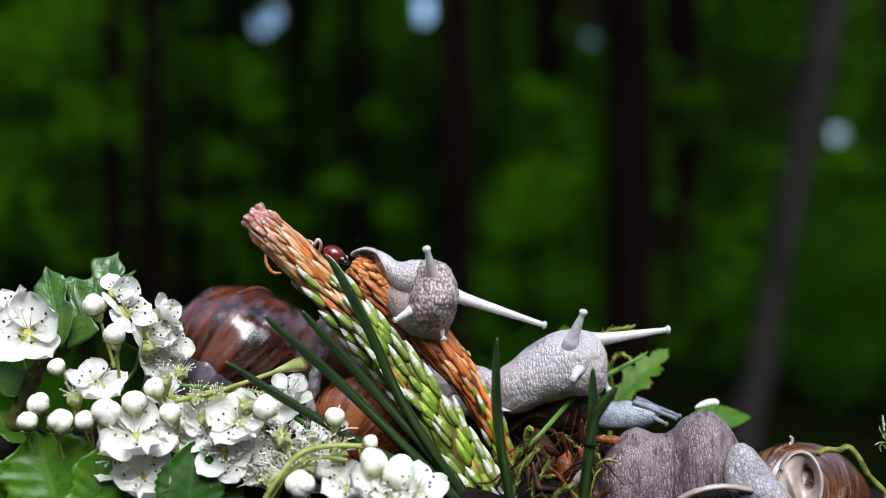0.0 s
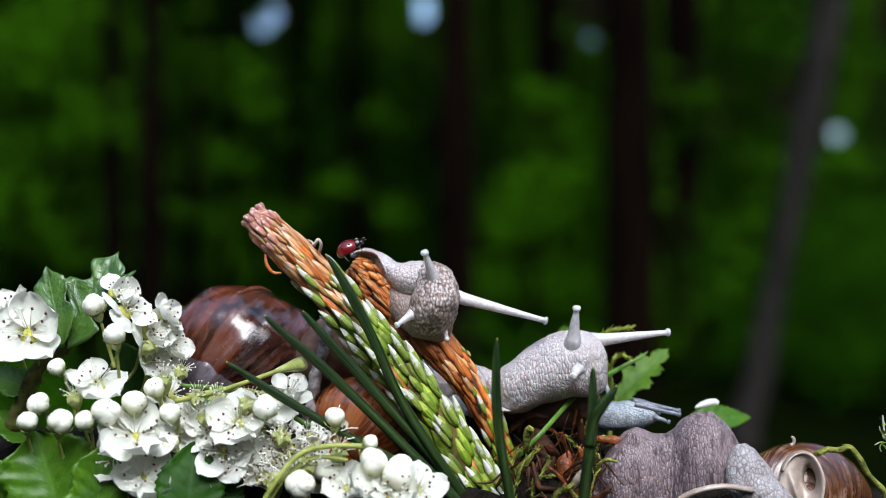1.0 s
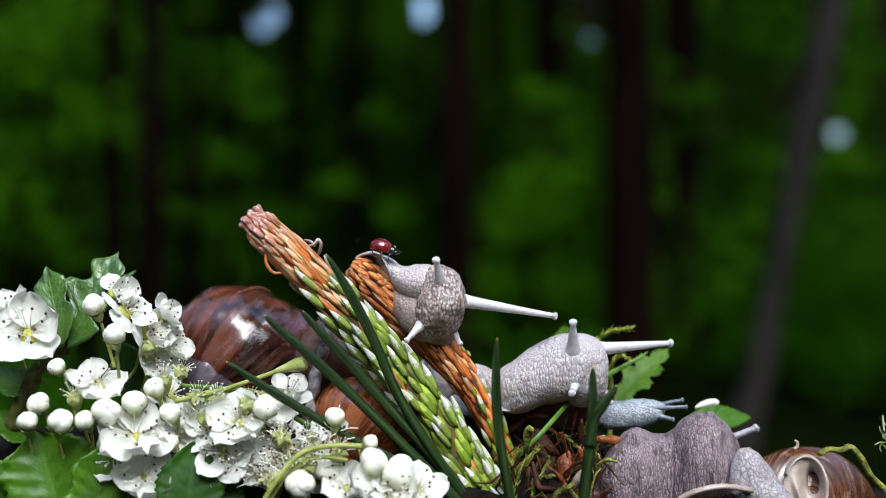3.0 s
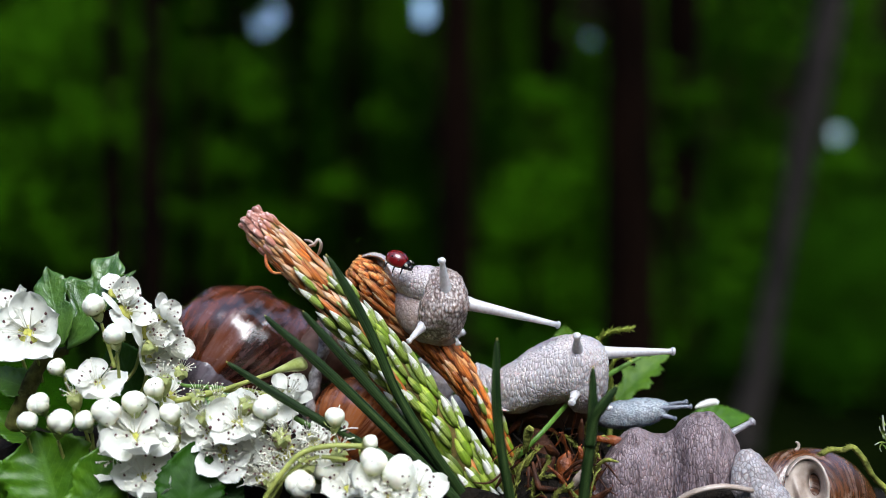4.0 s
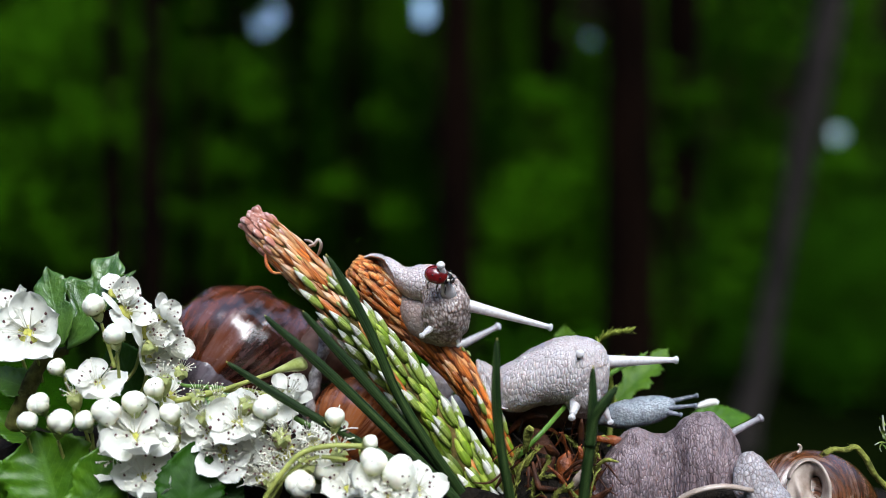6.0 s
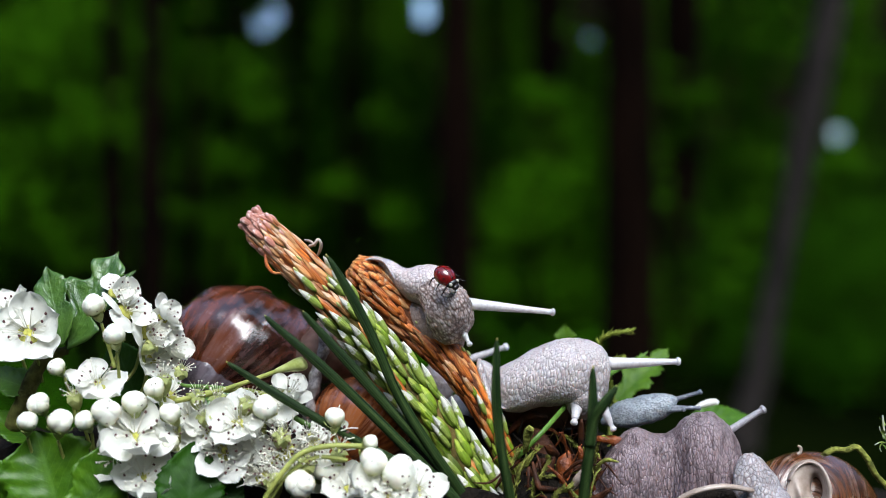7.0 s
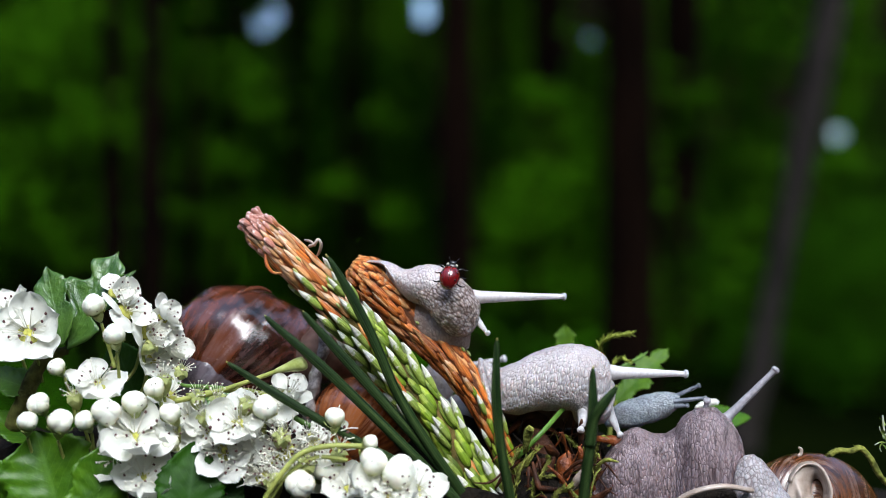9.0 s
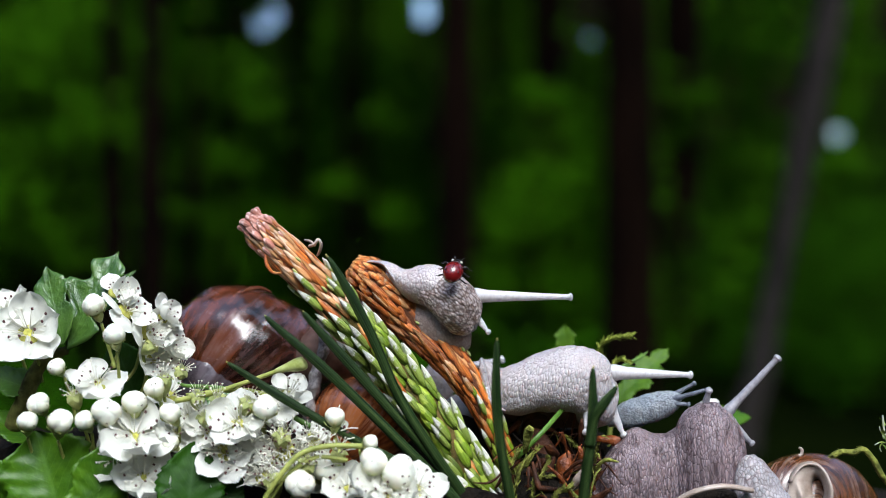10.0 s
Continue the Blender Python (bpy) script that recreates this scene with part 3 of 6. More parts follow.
def tree(seed, u, dist, r, mat=M_BARK, lean=0.0, crown=True, label="tall dark trunk of a forest tree, its added leafy crown out of view"):
    """A tree whose foot stands dist metres off, on the line u of the plan."""
    x = (u - 784) * STEP / 0.275 * dist
    t = thing("tree", (x, dist - 0.275, 0), label, "tree", "trees of the wood")
    place_part("trunk", trunk_mesh(seed, r, mat, lean), t, Matrix.Translation((x, dist - 0.275, 0)))
    place_part("crown", CROWNS[seed % 3], t, Matrix.Translation((x + lean * 0.8, dist - 0.275, 0)) @ pose(0, 0, 0, 0, 0, seed * 47))
    return t


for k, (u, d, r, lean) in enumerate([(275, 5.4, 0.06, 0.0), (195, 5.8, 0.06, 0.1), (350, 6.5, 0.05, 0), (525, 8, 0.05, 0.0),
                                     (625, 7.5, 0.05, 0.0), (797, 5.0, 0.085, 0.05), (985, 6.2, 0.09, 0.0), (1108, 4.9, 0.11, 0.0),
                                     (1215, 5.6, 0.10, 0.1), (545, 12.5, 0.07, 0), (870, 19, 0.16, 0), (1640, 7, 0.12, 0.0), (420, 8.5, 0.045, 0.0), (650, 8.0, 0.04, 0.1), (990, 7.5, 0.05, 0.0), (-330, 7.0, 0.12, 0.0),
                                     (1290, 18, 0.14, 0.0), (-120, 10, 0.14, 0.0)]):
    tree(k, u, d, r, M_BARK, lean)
tree(31, 1323, 3.7, 0.043, M_BARKGREY, 2.0, label="leaning grey-brown trunk of a nearer forest tree")
# Unseen trees behind and beside the camera, added for reflections and dark surroundings.
for k, (x, y) in enumerate([(-9, -7), (9.5, -8), (-10, 1), (10.5, 0.5), (0.5, -14), (-6, -13), (6.5, -14)]):
    t = thing("tree", (x, y, 0), "tall dark trunk of a forest tree, its added leafy crown out of view", "tree", "trees of the wood")
    place_part("trunk", trunk_mesh(50 + k, 0.15, M_BARK, 0.2), t, Matrix.Translation((x, y, 0)))
    place_part("crown", CROWNS[k % 3], t, Matrix.Translation((x, y, 0)) @ pose(0, 0, 0, 0, 0, k * 71))

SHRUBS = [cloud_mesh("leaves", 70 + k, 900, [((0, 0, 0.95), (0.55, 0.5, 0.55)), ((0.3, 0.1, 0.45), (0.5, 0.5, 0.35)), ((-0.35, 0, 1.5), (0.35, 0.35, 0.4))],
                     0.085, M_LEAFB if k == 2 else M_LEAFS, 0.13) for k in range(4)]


bm = bmesh.new()
tube(bm, [(0, 0, -0.05, 0.012, 0.012), (0.12, 0.02, 0.6, 0.009, 0.009), (0.4, 0.0, 1.5, 0.003, 0.003)], 7, 5, plan=False)
ME_SHRUB_STEM = mesh_of("stem", bm, M_BARK)


def shrub(seed, u, dist, size, bright=False):
    x = (u - 784) * STEP / 0.275 * dist
    y = dist - 0.275
    m = Matrix.Translation((x, y, 0)) @ pose(0, 0, 0, 0, 0, seed * 63) @ Matrix.Scale(size, 4)
    t = thing("shrub", (x, y, 0), "understorey shrub with sunlight put into its lighter green" if bright else "dark green understorey shrub of the wood", "shrub", "understorey shrubs")
    for j in range(4):
        place_part("stem", ME_SHRUB_STEM, t, m @ pose(0, 0, 0, 0, 0, 90 * j + seed * 31 % 50))
    tagged(place_part("foliage", SHRUBS[2 if bright else (0, 1, 3)[seed % 3]], t, m), kind="stuff")


rs = random.Random(5)
for k in range(34):
    u_, d_, s_ = rs.uniform(-100, 1700), rs.uniform(7, 16), rs.uniform(0.7, 1.3)
    shrub(k, u_, d_, s_ * (0.55 if 1380 < u_ < 1600 else 1))
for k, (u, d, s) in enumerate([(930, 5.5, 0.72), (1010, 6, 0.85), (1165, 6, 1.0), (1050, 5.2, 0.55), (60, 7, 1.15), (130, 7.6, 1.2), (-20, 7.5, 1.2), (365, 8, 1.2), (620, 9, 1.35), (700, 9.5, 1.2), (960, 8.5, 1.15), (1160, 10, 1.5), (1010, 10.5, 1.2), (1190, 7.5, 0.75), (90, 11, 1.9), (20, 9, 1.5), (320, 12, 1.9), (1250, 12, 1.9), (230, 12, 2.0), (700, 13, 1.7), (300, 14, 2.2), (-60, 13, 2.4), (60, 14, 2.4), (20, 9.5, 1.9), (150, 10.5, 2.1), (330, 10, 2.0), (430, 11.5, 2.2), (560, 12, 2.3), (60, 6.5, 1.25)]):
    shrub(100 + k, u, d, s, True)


for k, (u, d, s) in enumerate([(1420, 5.2, 0.42), (1500, 5.0, 0.40), (1570, 5.4, 0.5), (1460, 6.0, 0.5), (1545, 6.4, 0.55), (1360, 5.6, 0.4), (1525, 4.6, 0.42), (1478, 4.9, 0.36), (1575, 4.4, 0.4), (1265, 6.0, 0.5), (1230, 5.2, 0.34)]):
    shrub(140 + k, u, d, s)


def sapling(seed, u, dist, clumps):
    """A thin young stem with a few separate sprays of leaves in the sunlit green; clumps of (offset to the side,
    height, size).
    """
    x, y = (u - 784) * STEP / 0.275 * dist, dist - 0.275
    t = thing("sapling", (x, y, 0), "thin young tree with sparse leaf sprays, sunlight put into their green", "sapling", "saplings of the wood")
    top = max(c[1] for c in clumps)
    bm = bmesh.new()
    tube(bm, [(x, y, -0.05, 0.012, 0.012), (x + 0.03, y, top * 0.5, 0.009, 0.009), (x, y, top, 0.004, 0.004)], 10, 6, plan=False)
    for dx, z, r in clumps:
        tube(bm, [(x, y, z - 0.15, 0.005, 0.005), (x + dx * 0.5, y, z - 0.04, 0.004, 0.004), (x + dx, y, z, 0.003, 0.003)], 6, 5, plan=False)
    part("stem", bm, M_BARK, t)
    for k, (dx, z, r) in enumerate(clumps):
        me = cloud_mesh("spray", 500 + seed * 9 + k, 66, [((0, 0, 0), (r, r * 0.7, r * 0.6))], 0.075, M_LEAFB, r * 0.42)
        tagged(place_part("spray", me, t, Matrix.Translation((x + dx, y, z))), kind="stuff")


for k, (u, d, cl) in enumerate([(1165, 5.4, [(0.05, 1.12, 0.16), (-0.16, 1.42, 0.14), (0.2, 1.3, 0.10), (-0.1, 0.86, 0.13)]), (935, 5.2, [(0, 0.92, 0.17), (0.18, 0.78, 0.14), (-0.18, 0.74, 0.12), (0.08, 1.3, 0.1)]),
                                (1030, 6.0, [(0.05, 0.70, 0.15), (-0.2, 0.95, 0.13), (0.15, 1.2, 0.1), (0.3, 1.6, 0.12)]), (1545, 5.6, [(0, 0.75, 0.18), (-0.12, 1.0, 0.14), (0.1, 1.5, 0.14), (-0.05, 0.5, 0.16)]),
                                (130, 5.6, [(-0.15, 1.45, 0.2), (0.2, 1.3, 0.17), (0.02, 1.65, 0.2), (-0.3, 1.1, 0.15)]), (390, 6.2, [(-0.1, 1.6, 0.18), (0.15, 1.4, 0.16), (0.05, 1.1, 0.14), (-0.15, 0.8, 0.12)]),
                                (30, 6.4, [(0, 1.7, 0.2), (0.2, 1.2, 0.18), (-0.1, 0.9, 0.16)]), (650, 6.6, [(0.1, 1.35, 0.15), (-0.15, 1.0, 0.13), (0.2, 0.8, 0.12)])]):
    sapling(k, u, d, cl)


def undergrowth():
    """Low plants over the forest floor, too many to count."""
    rnd = random.Random(77)
    boxes = []
    for _ in range(150):
        d = rnd.uniform(3.2, 17)
        x = rnd.uniform(-0.45, 0.45) * d
        if d < 7 and x > 0.12 * d:
            continue
        boxes.append(((x, d, 0.16), (0.35, 0.35, 0.16)))
    ob = new("undergrowth", cloud_mesh("undergrowth", 78, 9900, boxes, 0.085, M_LEAFS, 0.10))
    tagged(ob, "low dark green plants on the forest floor", "undergrowth", kind="stuff")


undergrowth()

# ---- the mossy stump that carries the mound ----
def stump():
    t = thing("tree_stump", (0, 0.02, 0), "old mossy tree stump under the mound of snails", "stump")
    bm = bmesh.new()
    top = EYE_H - 0.076
    rows = [(0, 0.03, -0.05, 0.24, 0.20), (0, 0.03, 0.10, 0.19, 0.16), (0, 0.03, 0.35, 0.17, 0.14), (0, 0.03, top - 0.015, 0.155, 0.09), (0, 0.03, top, 0.14, 0.07)]
    tube(bm, rows, 30, 48, plan=False)
    relief(bm, 0.006, 0.03)
    part("trunk", bm, M_SOILSHADE, t)
    return t


stump()


# ---- snails ----
def shell_bm(turns=5.0, growth=1.5, wide=0.74, drop=1.25, seg=56, per=110):
    """A right-handed spiral shell: apex along +z, the last whorl of radius about 1, the mouth at angle 0."""
    bm = bmesh.new()
    uv = bm.loops.layers.uv.new("uv")
    n = int(turns * per)
    rings = []
    for i in range(n + 1):
        q = (i / per - turns)
        g = growth ** q
        th = -2 * math.pi * q
        R, rho, z = 0.25 * g, wide * g, drop * (1 - g) * 1.1
        flare = 1.0 + 0.06 * max(0.0, 1 - (n - i) / 12)
        ring = []
        for j in range(seg + 1):
            a = 2 * math.pi * j / seg
            rr = R + rho * flare * math.cos(a)
            ring.append((Vector((rr * math.cos(th), rr * math.sin(th), z + rho * 1.0 * flare * math.sin(a))), i / per, j / seg))
        rings.append(ring)
    vs = [[bm.verts.new(p[0]) for p in ring[:-1]] for ring in rings]
    for i in range(n):
        for j in range(seg):
            j1 = (j + 1) % seg
            f = bm.faces.new((vs[i][j], vs[i][j1], vs[i + 1][j1], vs[i + 1][j]))
            for lo, (a, b) in zip(f.loops, ((i, j), (i, j + 1), (i + 1, j + 1), (i + 1, j))):
                lo[uv].uv = (a / per, b / seg)
    bm.faces.new(vs[0])
    bmesh.ops.recalc_face_normals(bm, faces=bm.faces)
    return bm


def shell_part(parent, c, size, turn, mat, label, name="shell", rough_amp=0.03):
    bm = shell_bm()
    bm.normal_update()
    bm.verts.ensure_lookup_table()
    for i, w in enumerate(bm.verts):
        q = i // 56
        w.co += w.normal * w.co.length * rough_amp * (0.8 * noise.noise(Vector((q * 0.16, 0.3, 0))) + 0.55 * noise.noise(Vector((q * 0.45, 7.1, (i % 56) * 0.05))))
    relief(bm, rough_amp, 0.35)
    relief(bm, rough_amp * 0.45, 0.09)
    m = Matrix.Translation(c) @ turn.to_4x4() @ Matrix.Scale(size, 4)
    bmesh.ops.transform(bm, matrix=m, verts=bm.verts)
    return part(name, bm, mat, parent, label, pivot=c)


def axes(apex, mouth):
    """A turn that brings +z to apex and the mouth's side (+x) as near as may be to mouth."""
    z = Vector(apex).normalized()
    x = (Vector(mouth) - z * Vector(mouth).dot(z)).normalized()
    return Matrix((x, z.cross(x), z)).transposed()


TENT_LEN = {}


def tentacle(parent, name, length, r0, r1, base, mat=None, label=""):
    """A tapered stalk with a knob at its end, along +x from its origin. Lengths in steps."""
    bm = bmesh.new()
    L = length * STEP
    k = STEP
    back = min(0.5 * L, 24 * k)
    rows = [(-back, 0, 0, r0 * 1.1 * k, r0 * 1.1 * k), (-0.2 * back, 0, 0, r0 * 1.2 * k, r0 * 1.2 * k), (0.06 * L, 0, 0, r0 * k, r0 * k), (0.2 * L, 0, 0, r0 * 0.85 * k, r0 * 0.85 * k),
            (0.6 * L, 0, 0, (r0 * 0.35 + r1 * 0.65) * 0.9 * k, (r0 * 0.35 + r1 * 0.65) * 0.9 * k), (L - 2.2 * r1 * k, 0, 0, r1 * 0.9 * k, r1 * 0.9 * k),
            (L - 1.2 * r1 * k, 0, 0, r1 * 1.35 * k, r1 * 1.35 * k), (L - 0.35 * r1 * k, 0, 0, r1 * 1.1 * k, r1 * 1.1 * k), (L, 0, 0, r1 * 0.2 * k, r1 * 0.2 * k)]
    tube(bm, rows, 44, 14, plan=False)
    relief(bm, 0.6 * k, 9 * k)
    ob = new(name, mesh_of(name, bm, mat or M_TENT))
    ob.parent = parent
    ob.location = Vector(base) - ORIGIN[parent.name]
    ORIGIN[ob.name] = Vector(base)
    TENT_LEN[ob.name] = L
    return tagged(ob, label)


# the large brown snail on the pine shoots
snail_a = thing("snail", at(470, 700, 18), "large wet snail with worn brown shell climbing over a pine shoot", "snail", "snails on the mound")
shell_part(snail_a, at(436, 620, 30), 0.0228, axes((-0.56, -0.60, -0.58), (0.9, 0.0, -0.35)), M_SHELL1, "worn dark brown spiral shell with wet gloss")
bm = bmesh.new()
tube(bm, [(540, 640, 22, 40, 60), (590, 620, 20, 58, 60), (650, 590, 18, 55, 50), (690, 540, 16, 42, 40), (720, 520, 13, 30, 30), (770, 540, 12, 20, 24)], 30, 24, bumpy=(0.0006, 0.004))
part("foot", bm, M_FOOT, snail_a, "grey-brown underside of the foot, shade put into its colour")
bm = bmesh.new()
loft(bm, [(621, 449, 625, 455, 12, 6), (634, 441, 645, 462, 11, 18), (655, 439, 668, 476, 10, 28), (680, 449, 685, 502, 8, 36), (706, 464, 703, 520, 6, 42), (732, 460, 728, 530, 4, 44), (760, 464, 755, 540, 3, 44), (785, 482, 781, 542, 3, 34), (798, 505, 797, 532, 3, 10)], 90, 64, (0.0003, 0.003))
relief(bm, 0.00010, 0.0009)
a_neck = part("neck", bm, M_SKIN1, snail_a, "pale grooved skin of the neck", pivot=at(670, 470, 10))
bm = bmesh.new()
loft(bm, [(752, 458, 764, 459, 2, 10), (742, 466, 782, 466, 1, 24), (735, 482, 798, 480, 0, 32), (731, 502, 808, 500, -1, 37), (726, 524, 813, 520, -2, 39), (722, 546, 809, 544, -2, 38), (724, 566, 801, 566, -1, 33), (734, 582, 788, 582, 0, 24), (752, 591, 772, 591, 1, 8)], 90, 72, (0.0004, 0.0025))
relief(bm, 0.00016, 0.0010)
a_head = part("head", bm, M_HEAD1, snail_a, "brownish head with dark grooves", pivot=at(775, 525, 2))
bm = bmesh.new()
tube(bm, [(690, 496, 9, 18, 26), (712, 528, 6, 34, 36), (738, 550, 3, 42, 38), (764, 572, 2, 34, 32), (780, 594, 4, 16, 16), (786, 604, 4, 3, 4)], 34, 26, bumpy=(0.0004, 0.003))
a_throat = part("throat", bm, M_THROAT, snail_a, "pale brown underside of the neck, darkened for shade", pivot=at(735, 555, 6))
bm = bmesh.new()
tube(bm, [(620, 453, 8, 1.5, 3), (630, 446, 8, 2.5, 12), (648, 442, 7, 3, 18), (668, 450, 6, 3.5, 22), (680, 470, 5, 4, 20), (687, 490, 5, 3, 12), (692, 506, 5, 1.5, 4)], 60, 16, bumpy=(0.0002, 0.003))
part("foot_edge", bm, M_SKIN1, a_neck, "smooth translucent edge of the foot")
a_far = tentacle(snail_a, "upper_tentacle", 172, 12, 5.4, at(800, 525, 2))
a_near = tentacle(snail_a, "upper_tentacle", 66, 11, 5.4, at(770, 500, -4))
a_low = tentacle(snail_a, "lower_tentacle", 44, 8, 4.0, at(730, 545, -4))
a_low2 = tentacle(snail_a, "lower_tentacle", 50, 8, 3.8, at(780, 575, -1))

bm = bmesh.new()
tube(bm, [(587, 530, 16, 3, 5), (583, 560, 13, 7, 10), (572, 610, 10, 9, 12), (560, 660, 9, 10, 12), (551, 710, 9, 10, 12), (546, 770, 10, 9, 12)], 70, 18, bumpy=(0.0008, 0.0022))
part("shell_lip", bm, M_SHELLRIM, snail_a, "grey-white chipped rim of the shell")

# the second snail: smaller red-brown shell, pale stretched body
snail_b = thing("snail", at(700, 800, 10), "pale stretched snail with striped red-brown shell", "snail", "snails on the mound")
shell_part(snail_b, at(645, 732, 14), 0.0138, axes((-0.5, -0.5, -0.7), (1, 0, -0.2)), M_SHELL2, "glossy red-brown shell with fine stripes", rough_amp=0.006)
bm = bmesh.new()
tube(bm, [(690, 775, 16, 40, 40), (755, 785, 16, 48, 42), (830, 735, 19, 44, 42), (885, 700, 16, 40, 42)], 24, 20, bumpy=(0.0004, 0.003))
part("tail", bm, M_TAIL, snail_b, "grey rear of the body")
bm = bmesh.new()
loft(bm, [(841, 647, 846, 656, 9, 8), (853, 650, 866, 706, 8, 24), (878, 656, 886, 727, 7, 36), (904, 640, 905, 731, 5, 46), (930, 617, 931, 727, 4, 52), (956, 600, 958, 715, 3, 55), (985, 587, 986, 708, 2, 55), (1012, 583, 1011, 702, 1, 53), (1040, 587, 1037, 702, 1, 49), (1060, 600, 1058, 698, 1, 40), (1071, 622, 1070, 682, 1, 25), (1074, 642, 1074, 652, 1, 5)], 110, 84, (0.00035, 0.004))
relief(bm, 0.00012, 0.0011)
b_body = part("body", bm, M_SKIN2, snail_b, "white grooved skin of the body", pivot=at(890, 680, 6))
bm = bmesh.new()
loft(bm, [(1020, 588, 1036, 589, 3, 6), (1006, 600, 1056, 600, 2, 26), (1000, 620, 1068, 620, 1, 36), (999, 645, 1074, 645, 0.5, 40), (1001, 668, 1074, 668, 0.5, 38), (1010, 687, 1068, 686, 1, 29), (1028, 700, 1052, 699, 2, 8)], 70, 56, (0.0004, 0.003))
b_head = part("head", bm, M_SKIN2, snail_b, "white head with fine grooves", pivot=at(1030, 635, 1))
bm = bmesh.new()
tube(bm, [(885, 722, 12, 14, 24), (930, 738, 11, 24, 30), (985, 728, 9, 32, 32), (1030, 716, 8, 34, 30), (1060, 706, 7, 20, 20)], 24, 20, bumpy=(0.0006, 0.004))
relief(bm, 0.0012, 0.0035, 4.0)
part("foot", bm, M_FOOT, snail_b, "brown sole of the foot, shade put into its colour")
bm = bmesh.new()
tube(bm, [(840, 650, 5, 3, 6), (848, 668, 4, 7, 12), (862, 700, 4, 7, 14), (882, 722, 3, 5, 14), (902, 728, 1, 2, 6)], 50, 18, bumpy=(0.0003, 0.002))
part("foot_edge", bm, M_SKIN2, b_body, "pale wavy edge of the foot")
b_far = tentacle(snail_b, "upper_tentacle", 138, 12.5, 5.6, at(1055, 600, 1))
b_near = tentacle(snail_b, "upper_tentacle", 62, 12, 5.4, at(1012, 605, -5))
b_low = tentacle(snail_b, "lower_tentacle", 36, 11, 5.0, at(1025, 650, -5))
b_low2 = tentacle(snail_b, "lower_tentacle", 50, 10, 4.5, at(1060, 660, 0))

# the purple-grey snail in front
snail_c = thing("snail", at(1180, 900, 2), "purple-grey wrinkled snail raising its head", "snail", "snails on the mound")
bm = bmesh.new()
loft(bm, [(1044, 884, 1040, 940, 2, 8), (1054, 862, 1052, 940, 2, 28), (1064, 835, 1064, 940, 1, 40), (1074, 808, 1076, 940, 0, 46), (1092, 784, 1092, 940, 0, 50), (1110, 764, 1110, 940, 0, 51), (1128, 758, 1128, 940, 0, 51), (1150, 763, 1150, 940, 1, 49), (1172, 767, 1172, 940, 2, 47), (1194, 758, 1194, 940, 2, 47), (1222, 755, 1222, 940, 2, 50), (1250, 780, 1250, 940, 3, 44), (1265, 850, 1265, 940, 3, 12)], 130, 120, (0.0006, 0.009), 0.8)
relief(bm, 0.0005, 0.0036, 5.0)
relief(bm, 0.00016, 0.0013)
part("body", bm, M_SKIN3, snail_c, "folded purple-grey body")
bm = bmesh.new()
tube(bm, [(1052, 878, -2, 3, 8), (1075, 878, 0, 20, 26), (1110, 888, -1, 28, 32), (1160, 900, -2, 30, 32), (1210, 928, -2, 30, 30)], 40, 30, bumpy=(0.0006, 0.004))
part("foot", bm, M_SKIN3, snail_c, "wrinkled edge of the foot")
bm = bmesh.new()
loft(bm, [(1172, 850, 1172, 940, 2, 8), (1178, 805, 1178, 940, 1, 26), (1190, 764, 1188, 940, 0, 36), (1208, 743, 1206, 940, -1, 46), (1232, 731, 1230, 940, -2, 52), (1256, 732, 1254, 940, -2, 53), (1278, 748, 1276, 940, -2, 50), (1297, 774, 1292, 940, -2, 40), (1308, 798, 1302, 940, -1, 28), (1312, 845, 1308, 940, -1, 8)], 130, 120, (0.0005, 0.009), 0.8)
relief(bm, 0.0005, 0.0030, 5.0)
relief(bm, 0.00016, 0.0016)
c_neck = part("neck", bm, M_SKIN3, snail_c, "wrinkled purple-grey neck and head", pivot=at(1235, 860, -4))
bm = bmesh.new()
tube(bm, [(1185, 905, -14, 5, 10), (1205, 883, -15, 5, 9), (1238, 868, -16, 5, 9), (1282, 861, -16, 5, 9), (1330, 868, -14, 5, 9)], 24, 10)
part("shell_lip", bm, M_LIP, snail_c, "cream rim of the shell mouth")
# Near-black body stands in for the shade inside the mouth.
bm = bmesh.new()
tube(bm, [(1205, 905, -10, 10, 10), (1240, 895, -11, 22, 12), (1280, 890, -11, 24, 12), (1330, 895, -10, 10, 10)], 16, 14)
part("shell", bm, M_SOILSHADE, snail_c, "inside of the shell mouth, its shade as a near-black body")
c_far = tentacle(snail_c, "upper_tentacle", 128, 9.0, 6.0, at(1285, 770, 1), M_TENTC)
c_near = tentacle(snail_c, "upper_tentacle", 46, 8, 5, at(1250, 735, -6), M_TENTC)
c_low = tentacle(snail_c, "lower_tentacle", 52, 10, 4.5, at(1290, 760, 0), M_TENTC)

# the snail with its shell mouth to the front
snail_d = thing("snail", at(1420, 900, -4), "grey-white snail emerging from a brown shell with cream mouth", "snail", "snails on the mound")
D_C, D_R = (1412, 912, 8.0), (136, 130, 12.5)


def d_front(u, v):
    """Depth of the front of that shell's last whorl."""
    q = max(0.02, 1 - ((u - D_C[0]) / D_R[0]) ** 2 - ((v - D_C[1]) / D_R[1]) ** 2)
    return D_C[2] - D_R[2] * math.sqrt(q)


